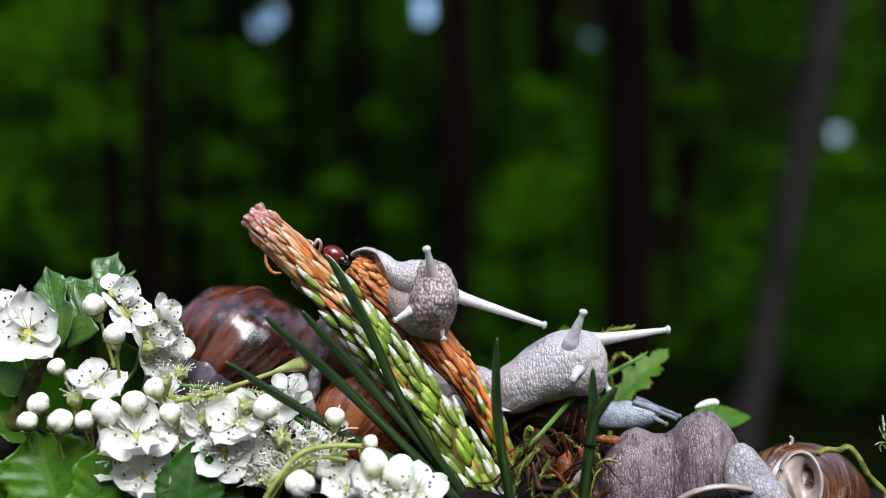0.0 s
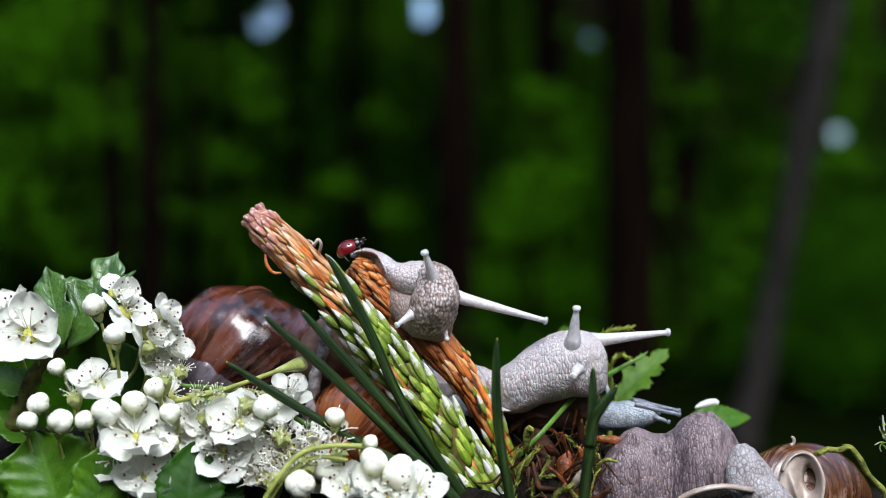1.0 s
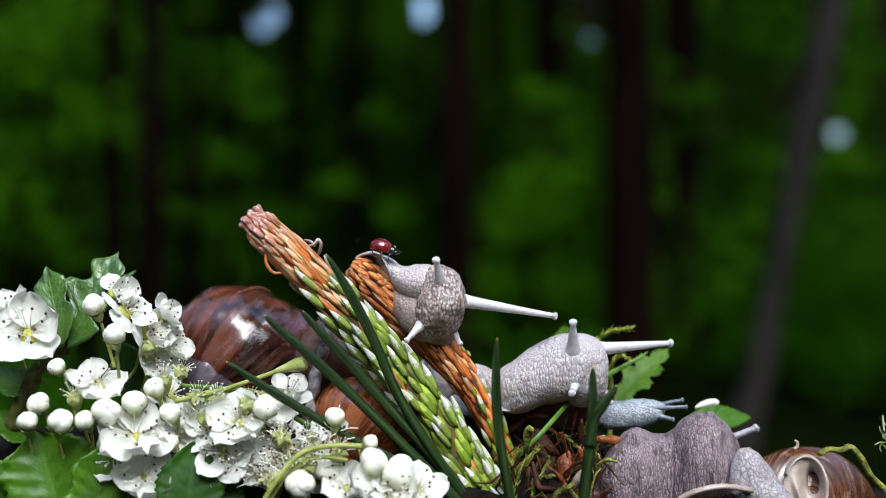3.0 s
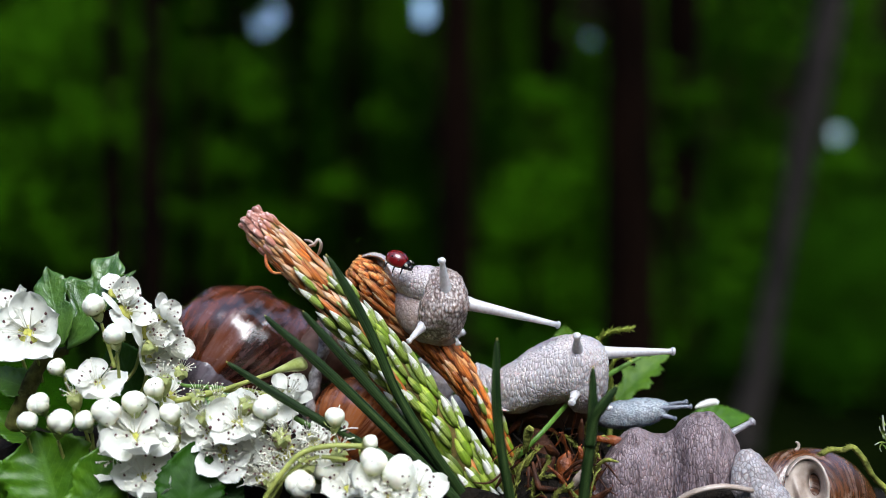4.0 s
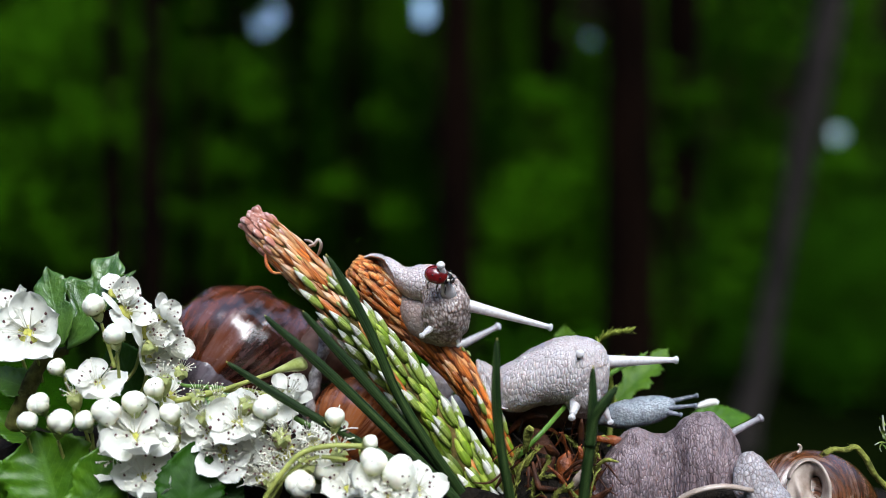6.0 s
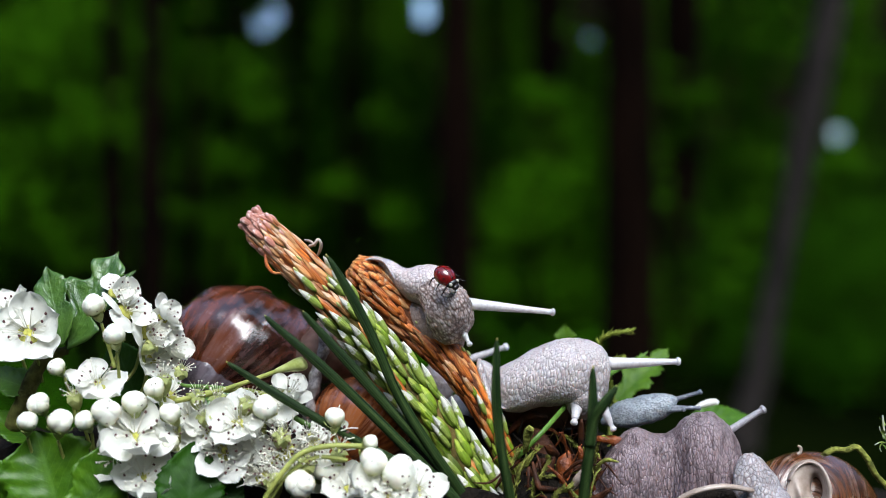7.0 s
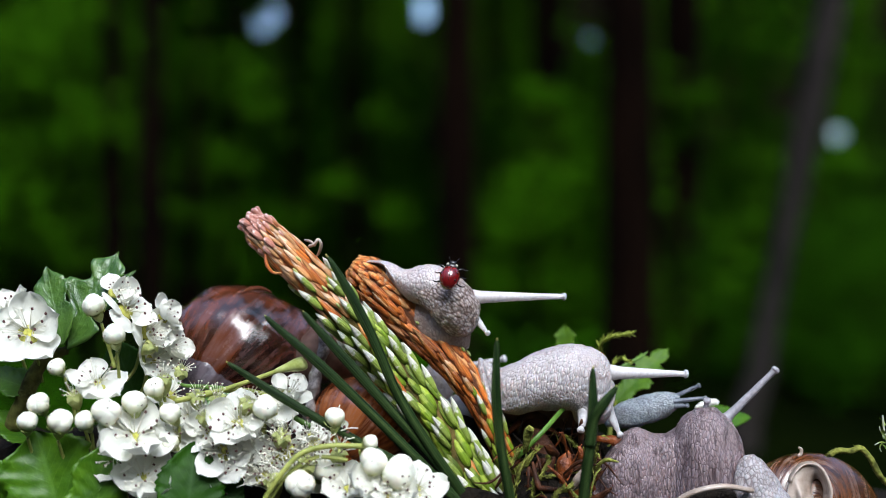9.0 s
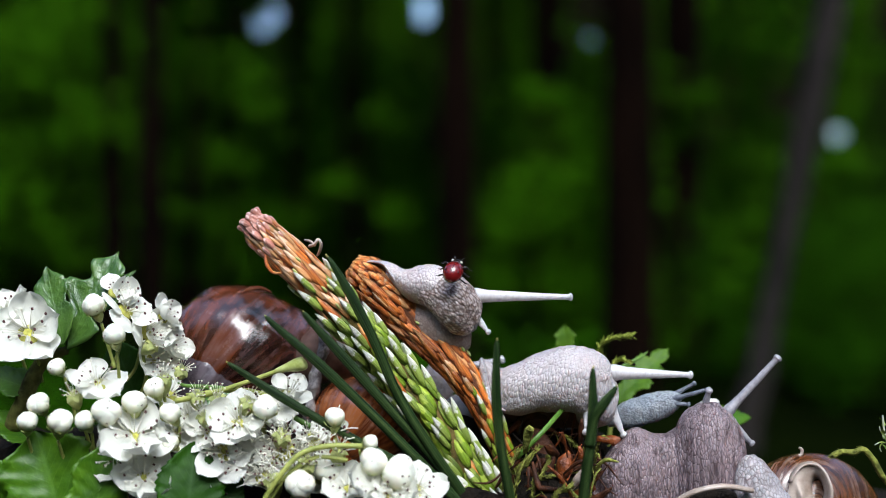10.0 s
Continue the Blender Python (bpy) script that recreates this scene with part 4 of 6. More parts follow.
def d_shell():
    """The swollen last whorl; growth lines run level with the mouth's rim."""
    bm = bmesh.new()
    uv = bm.loops.layers.uv.verify()
    n, seg = 26, 60
    rings = []
    for i in range(n + 1):
        a = math.pi * (0.03 + 0.94 * i / n)
        ring = []
        for j in range(seg):
            q = 2 * math.pi * j / seg
            du, dv, dy = D_R[0] * math.sin(a) * math.cos(q), D_R[1] * math.sin(a) * math.sin(q), -D_R[2] * math.cos(a)
            ring.append((bm.verts.new(at(D_C[0] + du, D_C[1] + dv, D_C[2] + dy)), math.hypot(du - 12, (dv + 40) * 0.8) / 130, math.atan2(dv + 40, du - 12) / 6.283))
        rings.append(ring)
    for r0, r1 in zip(rings, rings[1:]):
        for j in range(seg):
            four = (r0[j], r0[(j + 1) % seg], r1[(j + 1) % seg], r1[j])
            f = bm.faces.new([w[0] for w in four])
            for lo, w in zip(f.loops, four):
                lo[uv].uv = (w[1], w[2])
    bmesh.ops.recalc_face_normals(bm, faces=bm.faces)
    relief(bm, 0.0003, 0.005)
    return bm


part("shell", d_shell(), M_SHELL4, snail_d, "worn brown shell with tan streaks")
bm = bmesh.new()
loft(bm, [(1302, 785, 1318, 784, -9, 5), (1292, 798, 1334, 794, -9, 16), (1285, 818, 1350, 812, -9.5, 24), (1281, 845, 1368, 838, -10, 28), (1288, 872, 1388, 864, -11, 30), (1306, 900, 1406, 892, -11, 30), (1325, 935, 1420, 930, -11, 30)], 80, 60, (0.0004, 0.004))
part("foot", bm, M_SKIN4, snail_d, "pale grooved lobe of the foot")
MOUTH = (1415, 858, 38, 58)


def rim_up(q):
    """How far the rim stands off, in mm; it flattens towards the pillar."""
    return 1.0 + 4.2 * (0.5 + 0.5 * math.cos(q + 0.7))


def d_mouth():
    """The hollow of the mouth: a dish that falls back from its rim, with a fold along one side."""
    bm = bmesh.new()
    rings = []
    for k in range(31):
        f = k / 30
        ring = []
        for j in range(44):
            q = 2 * math.pi * j / 44
            u, v = MOUTH[0] + f * MOUTH[2] * math.cos(q), MOUTH[1] + f * MOUTH[3] * math.sin(q)
            fold = 2.4 * math.exp(-((u - 1398 - 0.35 * (v - 850)) / 8) ** 2)
            hole = 9.0 * math.exp(-((u - 1432 - 0.12 * (v - 846)) / 8) ** 2 - ((v - 846) / 17) ** 2)
            ring.append(bm.verts.new(at(u, v, d_front(u, v) - 0.5 - rim_up(q) * f ** 1.8 - fold * (1 - f) + hole)))
        rings.append(ring)
    for r0, r1 in zip(rings, rings[1:]):
        for j in range(44):
            bm.faces.new((r0[j], r0[(j + 1) % 44], r1[(j + 1) % 44], r1[j]))
    bmesh.ops.remove_doubles(bm, verts=bm.verts, dist=1e-6)
    bmesh.ops.recalc_face_normals(bm, faces=bm.faces)
    return bm


part("shell_mouth", d_mouth(), M_LIP, snail_d, "cream inside of the shell mouth")
bm = bmesh.new()
rim = []
for k in range(15):
    q = radians(205 + 14.5 * k)
    u, v = MOUTH[0] + MOUTH[2] * math.cos(q), MOUTH[1] + MOUTH[3] * math.sin(q)
    rim.append((u, v, d_front(u, v) - rim_up(q) - 0.2, 2.0 + 2.2 * min(1, k / 9), 9))
tube(bm, rim, 50, 12, bumpy=(0.0002, 0.003))
part("shell_lip", bm, M_LIP, snail_d, "cream rim of the shell mouth")

# the young blue-grey snail
snail_e = thing("snail", at(1090, 750, 10), "young blue-grey snail creeping between larger ones", "snail", "snails on the mound")
bm = bmesh.new()
tube(bm, [(1030, 745, 12, 4, 6), (1060, 738, 11, 22, 22), (1095, 736, 10, 26, 24), (1130, 734, 9, 24, 22), (1155, 730, 9, 17, 17), (1168, 727, 9, 4, 6)], 50, 28, bumpy=(0.0003, 0.002))
e_body = part("body", bm, M_BABY, snail_e, "blue-grey finely grooved body", pivot=at(1095, 738, 10))
e_t1 = tentacle(snail_e, "upper_tentacle", 66, 5.2, 3.6, at(1155, 720, 9), M_TENTB)
e_t2 = tentacle(snail_e, "upper_tentacle", 62, 5.2, 3.6, at(1155, 722, 6), M_TENTB)
e_l1 = tentacle(snail_e, "lower_tentacle", 30, 6, 3.2, at(1160, 738, 8), M_TENTB)

# a snail behind, of which one feeler comes forward
snail_f = thing("snail", at(800, 720, 30), "pale snail hidden behind the pine shoots", "snail", "snails on the mound")
bm = bmesh.new()
tube(bm, [(690, 780, 34, 30, 30), (740, 720, 30, 40, 36), (785, 665, 26, 30, 30), (800, 645, 25, 6, 8)], 24, 20, bumpy=(0.0004, 0.003))
part("body", bm, M_SKIN1, snail_f)
f_t = tentacle(snail_f, "upper_tentacle", 110, 9, 5.5, at(790, 640, 24))


# ---- ladybird ----
def ladybird():
    t = thing("ladybird", at(592, 452, -2), "dark red ladybird with black head walking over the snail", "ladybird")
    o = ORIGIN[t.name]
    k = STEP * 0.98
    bm = bmesh.new()
    vs = ball(bm, o + Vector((-2 * k, 0, 6 * k)), (22 * k, 18 * k, 17 * k), 24, 16)
    for w in vs:
        if w.co.z < o.z + 3 * k:
            w.co.z = o.z + 3 * k
    part("wing_cases", bm, M_RED, t, "glossy dark red wing cases")
    bm = bmesh.new()
    tube(bm, [(o.x - 23 * k, o.y, o.z + 8 * k, 0.5 * k, 0.5 * k), (o.x - 12 * k, o.y, o.z + 20.5 * k, 0.6 * k, 0.6 * k), (o.x + 2 * k, o.y, o.z + 23.2 * k, 0.6 * k, 0.6 * k), (o.x + 16 * k, o.y, o.z + 16 * k, 0.6 * k, 0.6 * k)], 14, 6, plan=False)
    part("seam", bm, M_BLACK, t, "dark seam between the wing cases")
    bm = bmesh.new()
    for sx, sy in ((-8, 11), (6, 12), (-8, -11), (6, -12), (13, 0)):
        z = 6 + 17 * math.sqrt(max(0, 1 - ((sx + 2) / 22) ** 2 - (sy / 18) ** 2))
        ball(bm, o + Vector((sx * k, sy * k, z * k - 0.8 * k)), (1.9 * k, 1.9 * k, 1.4 * k), 8, 6)
    part("spots", bm, M_BLACK, t, "small black spots")
    bm = bmesh.new()
    ball(bm, o + Vector((18 * k, 0, 6 * k)), (8 * k, 12 * k, 8 * k), 16, 10)
    part("thorax", bm, M_BLACK, t, "black shield behind the head")
    for s in (-1, 1):
        bm = bmesh.new()
        ball(bm, o + Vector((20.5 * k, s * 7.5 * k, 10 * k)), (3.6 * k, 3.2 * k, 3 * k), 8, 6)
        part("white_spot", bm, M_WHITE, t, "cream spot on the shield")
    bm = bmesh.new()
    ball(bm, o + Vector((26 * k, 0, 3.5 * k)), (5.5 * k, 7 * k, 5 * k), 12, 8)
    part("head", bm, M_BLACK, t, "small black head")
    for s in (-1, 1):
        bm = bmesh.new()
        tube(bm, [(o.x + 29 * k, o.y + s * 4 * k, o.z + 4 * k, 0.7 * k, 0.7 * k), (o.x + 34 * k, o.y + s * 8 * k, o.z + 6 * k, 0.6 * k, 0.6 * k), (o.x + 37 * k, o.y + s * 9 * k, o.z + 4 * k, 0.9 * k, 0.9 * k)], 8, 6, plan=False)
        part("antenna", bm, M_BLACK, t)
        for dx in (-8, 4, 15):
            bm = bmesh.new()
            f = dx + (dx - 4) * 0.35
            tube(bm, [(o.x + dx * k, o.y + s * 9 * k, o.z + 3 * k, 1.6 * k, 1.6 * k), (o.x + f * k, o.y + s * 19 * k, o.z + 4 * k, 1.5 * k, 1.5 * k),
                      (o.x + (f + 1) * k, o.y + s * 25 * k, o.z - 3 * k, 1.0 * k, 1.0 * k), (o.x + (f + 3) * k, o.y + s * 29 * k, o.z - 4.5 * k, 0.7 * k, 0.7 * k)], 10, 6, plan=False)
            part("leg", bm, M_BLACK, t)
    return t


bug = ladybird()


# ---- pine shoots ----
def spindle(L, w, h, lift=0.0, n=6, seg=6, blunt=0.25):
    """A small pointed scale along +x, w wide, h thick, its point lifted. Lengths in steps."""
    bm = bmesh.new()
    k = STEP
    prof = [(0, 0.35), (0.2, 0.85), (0.45, 1.0), (0.75, 0.75), (1.0, blunt)]
    if blunt > 0.5:
        prof = [(0, 0.35), (0.2, 0.8), (0.5, 1.0), (0.8, 0.9), (0.94, 0.6), (1.0, 0.15)]
    rows = [(x * L * k, 0, lift * x * x * k, h * f * k * 0.5, w * f * k * 0.5) for x, f in prof]
    tube(bm, rows, n, seg, plan=False)
    return bm


ME_ORANGE = [mesh_of("bract", spindle(56 + 5 * j, 15 - j, 5, -1.5 + 0.7 * j, 8, 6, 0.12), M_ORANGE) for j in range(4)]
ME_PEACH = [mesh_of("bract", spindle(54 - 5 * j, 13, 5, -1 + 0.8 * j, 8, 6, 0.15), M_PEACH) for j in range(3)]
ME_PINK = [mesh_of("bract", spindle(26 + 3 * j, 13, 12, 1 + 2 * j, 9, 8, 0.7), M_PINK) for j in range(2)]
ME_GREEN = [mesh_of("bract", spindle(48, 17, 8, -2 + 0.8 * j, 8, 7, 0.12), M_GREENB) for j in range(3)]
ME_SHEATH = [mesh_of("needle_sheath", spindle(46 + 4 * j, 12, 12, 1 + 1.5 * j, 8, 8, 0.10), M_SHEATH) for j in range(3)]
ME_STUB = [mesh_of("bract", spindle(22 + 2 * j, 13, 9, -2.5, 7, 6, 0.35), M_ORANGE) for j in range(2)]
ME_AXIL = [mesh_of("bract", spindle(10 + 4 * j, 6, 6, 1, 6, 6, 0.3), M_CALYX) for j in range(2)]
SCALES = {"axil": ME_AXIL, "stub": ME_STUB, "orange": ME_ORANGE, "peach": ME_PEACH, "pink": ME_PINK, "green": ME_GREEN, "sheath": ME_SHEATH}


def shoot(seed, rows, count, zone, label, core_mat, tip_scales):
    """A young pine shoot from base to tip, covered in spiralled scales; zone(f) names the scales at the share f of its length."""
    rnd = random.Random(seed)
    base = at(*rows[0][:3])
    t = thing("pine_shoot", base, label, "pine shoot", "pine shoots")
    bm = bmesh.new()
    tube(bm, [(u, v, y, r * 0.86, r * 0.86) for u, v, y, r in rows] + [(rows[-1][0] + (rows[-1][0] - rows[-2][0]) * 0.05, rows[-1][1] + (rows[-1][1] - rows[-2][1]) * 0.05, rows[-1][2], 4, 4)], 60, 16, bumpy=(0.0003, 0.003))
    part("core", bm, core_mat, t)
    N = 400
    s = spline(rows, N)
    P = [at(*r[:3]) for r in s]
    rest = {k: bmesh.new() for k in SCALES}
    made = 0
    for i in range(count):
        f = (i + 0.5) / count
        idx = min(int(f * 0.965 * N), N - 2)
        tan = (P[min(idx + 4, N - 1)] - P[max(idx - 4, 0)]).normalized()
        n1 = tan.cross(Vector((0, 1, 0))).normalized()
        n2 = tan.cross(n1)
        a = i * 2.39996 + rnd.uniform(-0.25, 0.25)
        rad = (n1 * math.cos(a) + n2 * math.sin(a)).normalized()
        r = s[idx][3] * STEP
        for which in zone(f, rnd, i):
            me = rnd.choice(SCALES[which])
            out = 0.03 + rnd.choice([-0.05, -0.04, -0.02, 0.0, 0.01]) + rnd.uniform(-0.02, 0.02) + (0.09 if which == "sheath" else 0)
            if f > 0.91:
                out -= 0.22 + 3.0 * (f - 0.91)
            x = (tan * math.cos(out) + rad * math.sin(out)).normalized()
            y = rad.cross(x).normalized()
            z = x.cross(y)
            turn = Matrix((x, y, z)).transposed().to_4x4() @ pose(0, 0, 0, rnd.uniform(-18, 18), 0, rnd.uniform(-7, 7))
            off = r * (rnd.uniform(0.84, 0.93) if which not in ("sheath", "axil") else 1.0)
            sc = rnd.uniform(0.85, 1.15) * min(1.0, 0.42 + s[idx][3] / 62) * (1 + 0.35 * max(0.0, 0.55 - f)) * (1.0 - 0.5 * min(1.0, max(0.0, (f - 0.72) / 0.2)) if which not in ("pink", "stub") else 0.9)
            m = Matrix.Translation(P[idx] + rad * off) @ turn @ Matrix.Scale(sc, 4)
            if rad.y < -0.15 and made < 330:
                place_part("bract" if which != "sheath" else "needle_sheath", me, t, m)
                made += 1
            else:
                tm = me.copy()
                tm.transform(m)
                rest[which].from_mesh(tm)
                bpy.data.meshes.remove(tm)
    for k in range(13):
        a, q = k * 2.39996, 0.75 * math.sqrt((k + 0.5) / 13)
        rad = n1 * math.cos(a) + n2 * math.sin(a)
        x = (tan + rad * q * 0.5).normalized()
        y = rad.cross(x).normalized()
        m = Matrix.Translation(P[-1] + rad * q * s[-1][3] * STEP - tan * 14 * STEP) @ Matrix((x, y, x.cross(y))).transposed().to_4x4()
        place_part("bract", rnd.choice(tip_scales), t, m)
    for k, bm in rest.items():
        if len(bm.verts):
            tagged(part("bract_cover", bm, SCALES[k][0].materials[0], t), kind="stuff")
        else:
            bm.free()
    return t


def zone_a(f, rnd, i):
    if f > 0.9:
        return ["pink"]
    if f > 0.80:
        return [rnd.choice(["pink", "peach", "peach", "orange"])]
    if f > 0.52:
        if rnd.random() < 0.5 * (1 - (f - 0.52) / 0.16):
            return ["green", "sheath"] if i % 2 else []
        return [rnd.choice(["orange"] * 3 + ["peach"] * 6)] + (["sheath"] if rnd.random() < 0.03 else []) + (["axil"] if rnd.random() < 0.14 else [])
    return ([] if rnd.random() < 0.93 else ["orange"]) if i % 2 == 0 else ["green", "sheath"] if rnd.random() < 0.5 else ["green"]


def zone_b(f, rnd, i):
    if f > 0.74:
        return ["stub"]
    if f > 0.3:
        return [rnd.choice(["orange"] * 7 + ["peach"] * 3)] + (["axil"] if rnd.random() < 0.04 else [])
    return [rnd.choice(["orange"] * 6 + ["green"] * 2 + ["sheath"])] if i % 2 else []


shoot_a = shoot(3, [(900, 940, -6, 32), (842, 850, -5, 34), (762, 730, -4, 35), (682, 630, -3, 35), (602, 535, -2, 35), (530, 462, -2, 34), (482, 415, -2, 31), (450, 385, -2, 22)], 720, zone_a,
                "young pine shoot with orange scales and white needle buds", M_CORE, ME_PINK)
shoot(8, [(935, 900, 4, 20), (886, 790, 4, 22), (845, 705, 4, 27), (790, 630, 5, 36), (730, 570, 8, 40), (690, 530, 8, 40), (652, 492, 8, 37), (630, 474, 8, 28)], 660, zone_b,
                "orange-brown pine shoot under the snail's foot", M_CORE2, ME_STUB)
# a dry curled scale at the edge of the first shoot
curl = thing("curled_scale", at(556, 440, 2), "pale dry curled bud scale on the pine shoot", "bud scale")
bm = bmesh.new()
tube(bm, [(548, 436, 0, 3, 5), (557, 432, -1, 3, 5), (563, 424, -1, 3, 5), (568, 432, -1, 3, 5), (566, 444, 0, 3, 5), (562, 452, 1, 2, 4)], 20, 8)
tube(bm, [(540, 425, 2, 2, 3), (550, 428, 1, 2.5, 4), (558, 436, 1, 2, 3)], 10, 8)
part("scale", bm, M_LIP, curl)
curl2 = thing("curled_scale", at(482, 470, -6), "translucent orange-brown curled scale on the pine shoot", "bud scale")
bm = bmesh.new()
tube(bm, [(470, 452, -8, 2, 6), (472, 468, -9, 3, 9), (482, 482, -9, 3, 10), (496, 484, -8, 2, 6)], 16, 8)
part("scale", bm, M_ORANGE, curl2)


# ---- pine needles ----
def needle(rows, w, label="long dark green pine needle", mat=None):
    t = thing("pine_needle", at(*rows[-1][:3]), label, "pine needle", "pine needles")
    bm = bmesh.new()
    full = [(u, v, y, w * f, w * f * 0.6) for (u, v, y), f in zip(rows, [0.12, 0.6] + [1.0] * (len(rows) - 2))]
    tube(bm, full, 40, 10)
    part("blade", bm, mat or M_NEEDLE, t)
    return t


needle([(468, 558, -14), (482, 572, -14), (560, 640, -14), (650, 725, -13), (740, 815, -12), (830, 905, -10)], 9)
needle([(536, 550, -12), (546, 564, -12), (610, 635, -12), (700, 735, -12), (770, 815, -11), (840, 905, -10)], 9)
needle([(400, 640, -16), (415, 650, -16), (480, 692, -16), (560, 740, -16), (640, 785, -15), (740, 838, -13), (830, 900, -11)], 8)
needle([(576, 450, -14), (590, 470, -14), (625, 530, -14), (665, 610, -14), (705, 700, -13), (760, 790, -12), (830, 890, -10)], 9)
needle([(880, 598, -24), (879, 620, -24), (878, 700, -24), (885, 780, -23), (895, 840, -22), (910, 920, -20)], 9)
needle([(1050, 648, -26), (1049, 670, -26), (1049, 740, -26), (1043, 800, -26), (1036, 850, -25), (1030, 920, -24)], 10)
needle([(1092, 682, -28), (1086, 692, -28), (1066, 718, -28), (1050, 745, -27), (1044, 790, -26.5)], 10)
needle([(1148, 622, 20), (1130, 634, 19), (1080, 662, 15), (1020, 700, 4), (960, 765, -8), (915, 810, -8)], 4.5, "light green grass blade behind the pale snail", M_GRASS)
needle([(300, 668, -4), (325, 682, -4), (400, 690, -4), (480, 720, -5), (560, 760, -5)], 5, "thin green grass blade", M_GRASS)


# ---- leaves ----
def leaf_bm(length, width, lobes=3, lobe=0.3, serr=0, fold=0.15, curl=0.1, n=44, half=6, seed=0):
    """A leaf along +x with its upper side to +z: lobed or toothed edge, folded along the midrib and bent."""
    rnd = random.Random(seed)
    bm = bmesh.new()
    rows = []
    for i in range(n + 1):
        f = i / n
        w = math.sin(math.pi * min(1, f ** 0.75)) ** 0.8 if 0 < f < 1 else 0.0
        w *= 1 - lobe * (0.5 + 0.5 * math.cos(2 * math.pi * lobes * f + 0.6)) ** 1.5
        w *= 1 - (0.30 if serr else 0.10) * ((f * (serr or 11) + 0.37 * math.sin(seed)) % 1.0)
        w = max(w, 0.012) * width * 0.5
        row = []
        for j in range(-half, half + 1):
            g = j / half
            sweep = 0.10 * length * abs(g) * (0.5 + lobe)
            x = f * length + sweep * w / (width * 0.5)
            z = fold * abs(g) * w - curl * length * (f - 0.3) ** 2 + 0.03 * width * math.sin(7 * f + 3 * g + seed) * abs(g)
            z += 0.012 * width * math.cos(f * 40 - abs(g) * 6) * abs(g)
            row.append(bm.verts.new((x, g * w, z)))
        rows.append(row)
    uv = bm.loops.layers.uv.verify()
    for i, (a, b) in enumerate(zip(rows, rows[1:])):
        for j in range(2 * half):
            fc = bm.faces.new((a[j], b[j], b[j + 1], a[j + 1]))
            for lo, (p, q) in zip(fc.loops, ((i, j), (i + 1, j), (i + 1, j + 1), (i, j + 1))):
                lo[uv].uv = (p / n, q / (2 * half))
    ext = bmesh.ops.extrude_face_region(bm, geom=list(bm.faces))
    bmesh.ops.translate(bm, verts=[g for g in ext["geom"] if isinstance(g, bmesh.types.BMVert)], vec=(0, 0, -0.00018))
    bmesh.ops.recalc_face_normals(bm, faces=bm.faces)
    return bm


def leaf_pose(base, tip, face):
    x = (Vector(tip) - Vector(base)).normalized()
    z = Vector(face)
    z = (z - x * z.dot(x)).normalized()
    return Matrix.Translation(base) @ Matrix((x, z.cross(x), z)).transposed().to_4x4()


def leaf_part(parent, base, tip, face, width, mat, name="leaf", label="", **kw):
    base, tip = at(*base), at(*tip)
    bm = leaf_bm((tip - base).length, width * STEP, **kw)
    bm.transform(leaf_pose(base, tip, face))
    return part(name, bm, mat, parent, label, pivot=base)


# ---- hawthorn blossom ----
def petal_mesh(cup, seed):
    """A nearly round spoon-shaped petal on a short claw, from 0.1 to about 1 along +x."""
    rnd = random.Random(seed)
    bm = bmesh.new()
    n, h = 10, 4
    ph = rnd.uniform(0, 6)
    rows = []
    for i in range(n + 1):
        f = i / n
        w = 0.47 * (0.22 + 0.78 * math.sin(math.pi * f)) if f < 0.5 else 0.47 * math.sqrt(max(0.02, 1 - ((f - 0.5) / 0.51) ** 2))
        row = []
        for j in range(-h, h + 1):
            g = j / h
            x = 0.10 + 0.86 * f - 0.05 * g * g * f + 0.015 * math.sin(9 * g + ph) * f
            z = cup * (0.55 * (f - 0.35) ** 2 + g * g * 0.16) + 0.03 * math.sin(6 * g + 4 * f + ph) * f + rnd.uniform(-0.006, 0.006)
            row.append(bm.verts.new((x, g * w, z)))
        rows.append(row)
    for a, b in zip(rows, rows[1:]):
        for j in range(2 * h):
            bm.faces.new((a[j], b[j], b[j + 1], a[j + 1]))
    return mesh_of("petal", bm, M_PETAL)


PETALS = [petal_mesh(c, k) for k, c in enumerate((1.0, 0.7, 1.2, 0.5, 0.9, -0.2))]


def stamens_mesh(seed, count, spread):
    rnd = random.Random(seed)
    bm = bmesh.new()
    for i in range(count):
        a = i * 2.39996 + rnd.uniform(-0.2, 0.2)
        d = spread * rnd.uniform(0.55, 1.1)
        L = rnd.uniform(0.45, 0.75)
        tip = Vector((math.cos(a) * math.sin(d) * L, math.sin(a) * math.sin(d) * L, math.cos(d) * L))
        base = Vector((math.cos(a) * 0.1, math.sin(a) * 0.1, 0.05))
        mid = (base + tip) * 0.5 + Vector((0, 0, 0.06))
        tube(bm, [(*base, 0.014, 0.014), (*mid, 0.012, 0.012), (*tip, 0.010, 0.010)], 4, 4, plan=False)
        bm.faces.ensure_lookup_table()
        n0 = len(bm.faces)
        ball(bm, tip, (0.036, 0.046, 0.038), 6, 4)
        bm.faces.ensure_lookup_table()
        if rnd.random() < 0.32:
            for k in range(n0, len(bm.faces)):
                bm.faces[k].material_index = 1
    return mesh_of("stamens", bm, [M_STAMEN, M_ANTHER])


STAMENS = [stamens_mesh(1, 16, 0.75), stamens_mesh(2, 18, 0.95), stamens_mesh(3, 14, 0.55)]


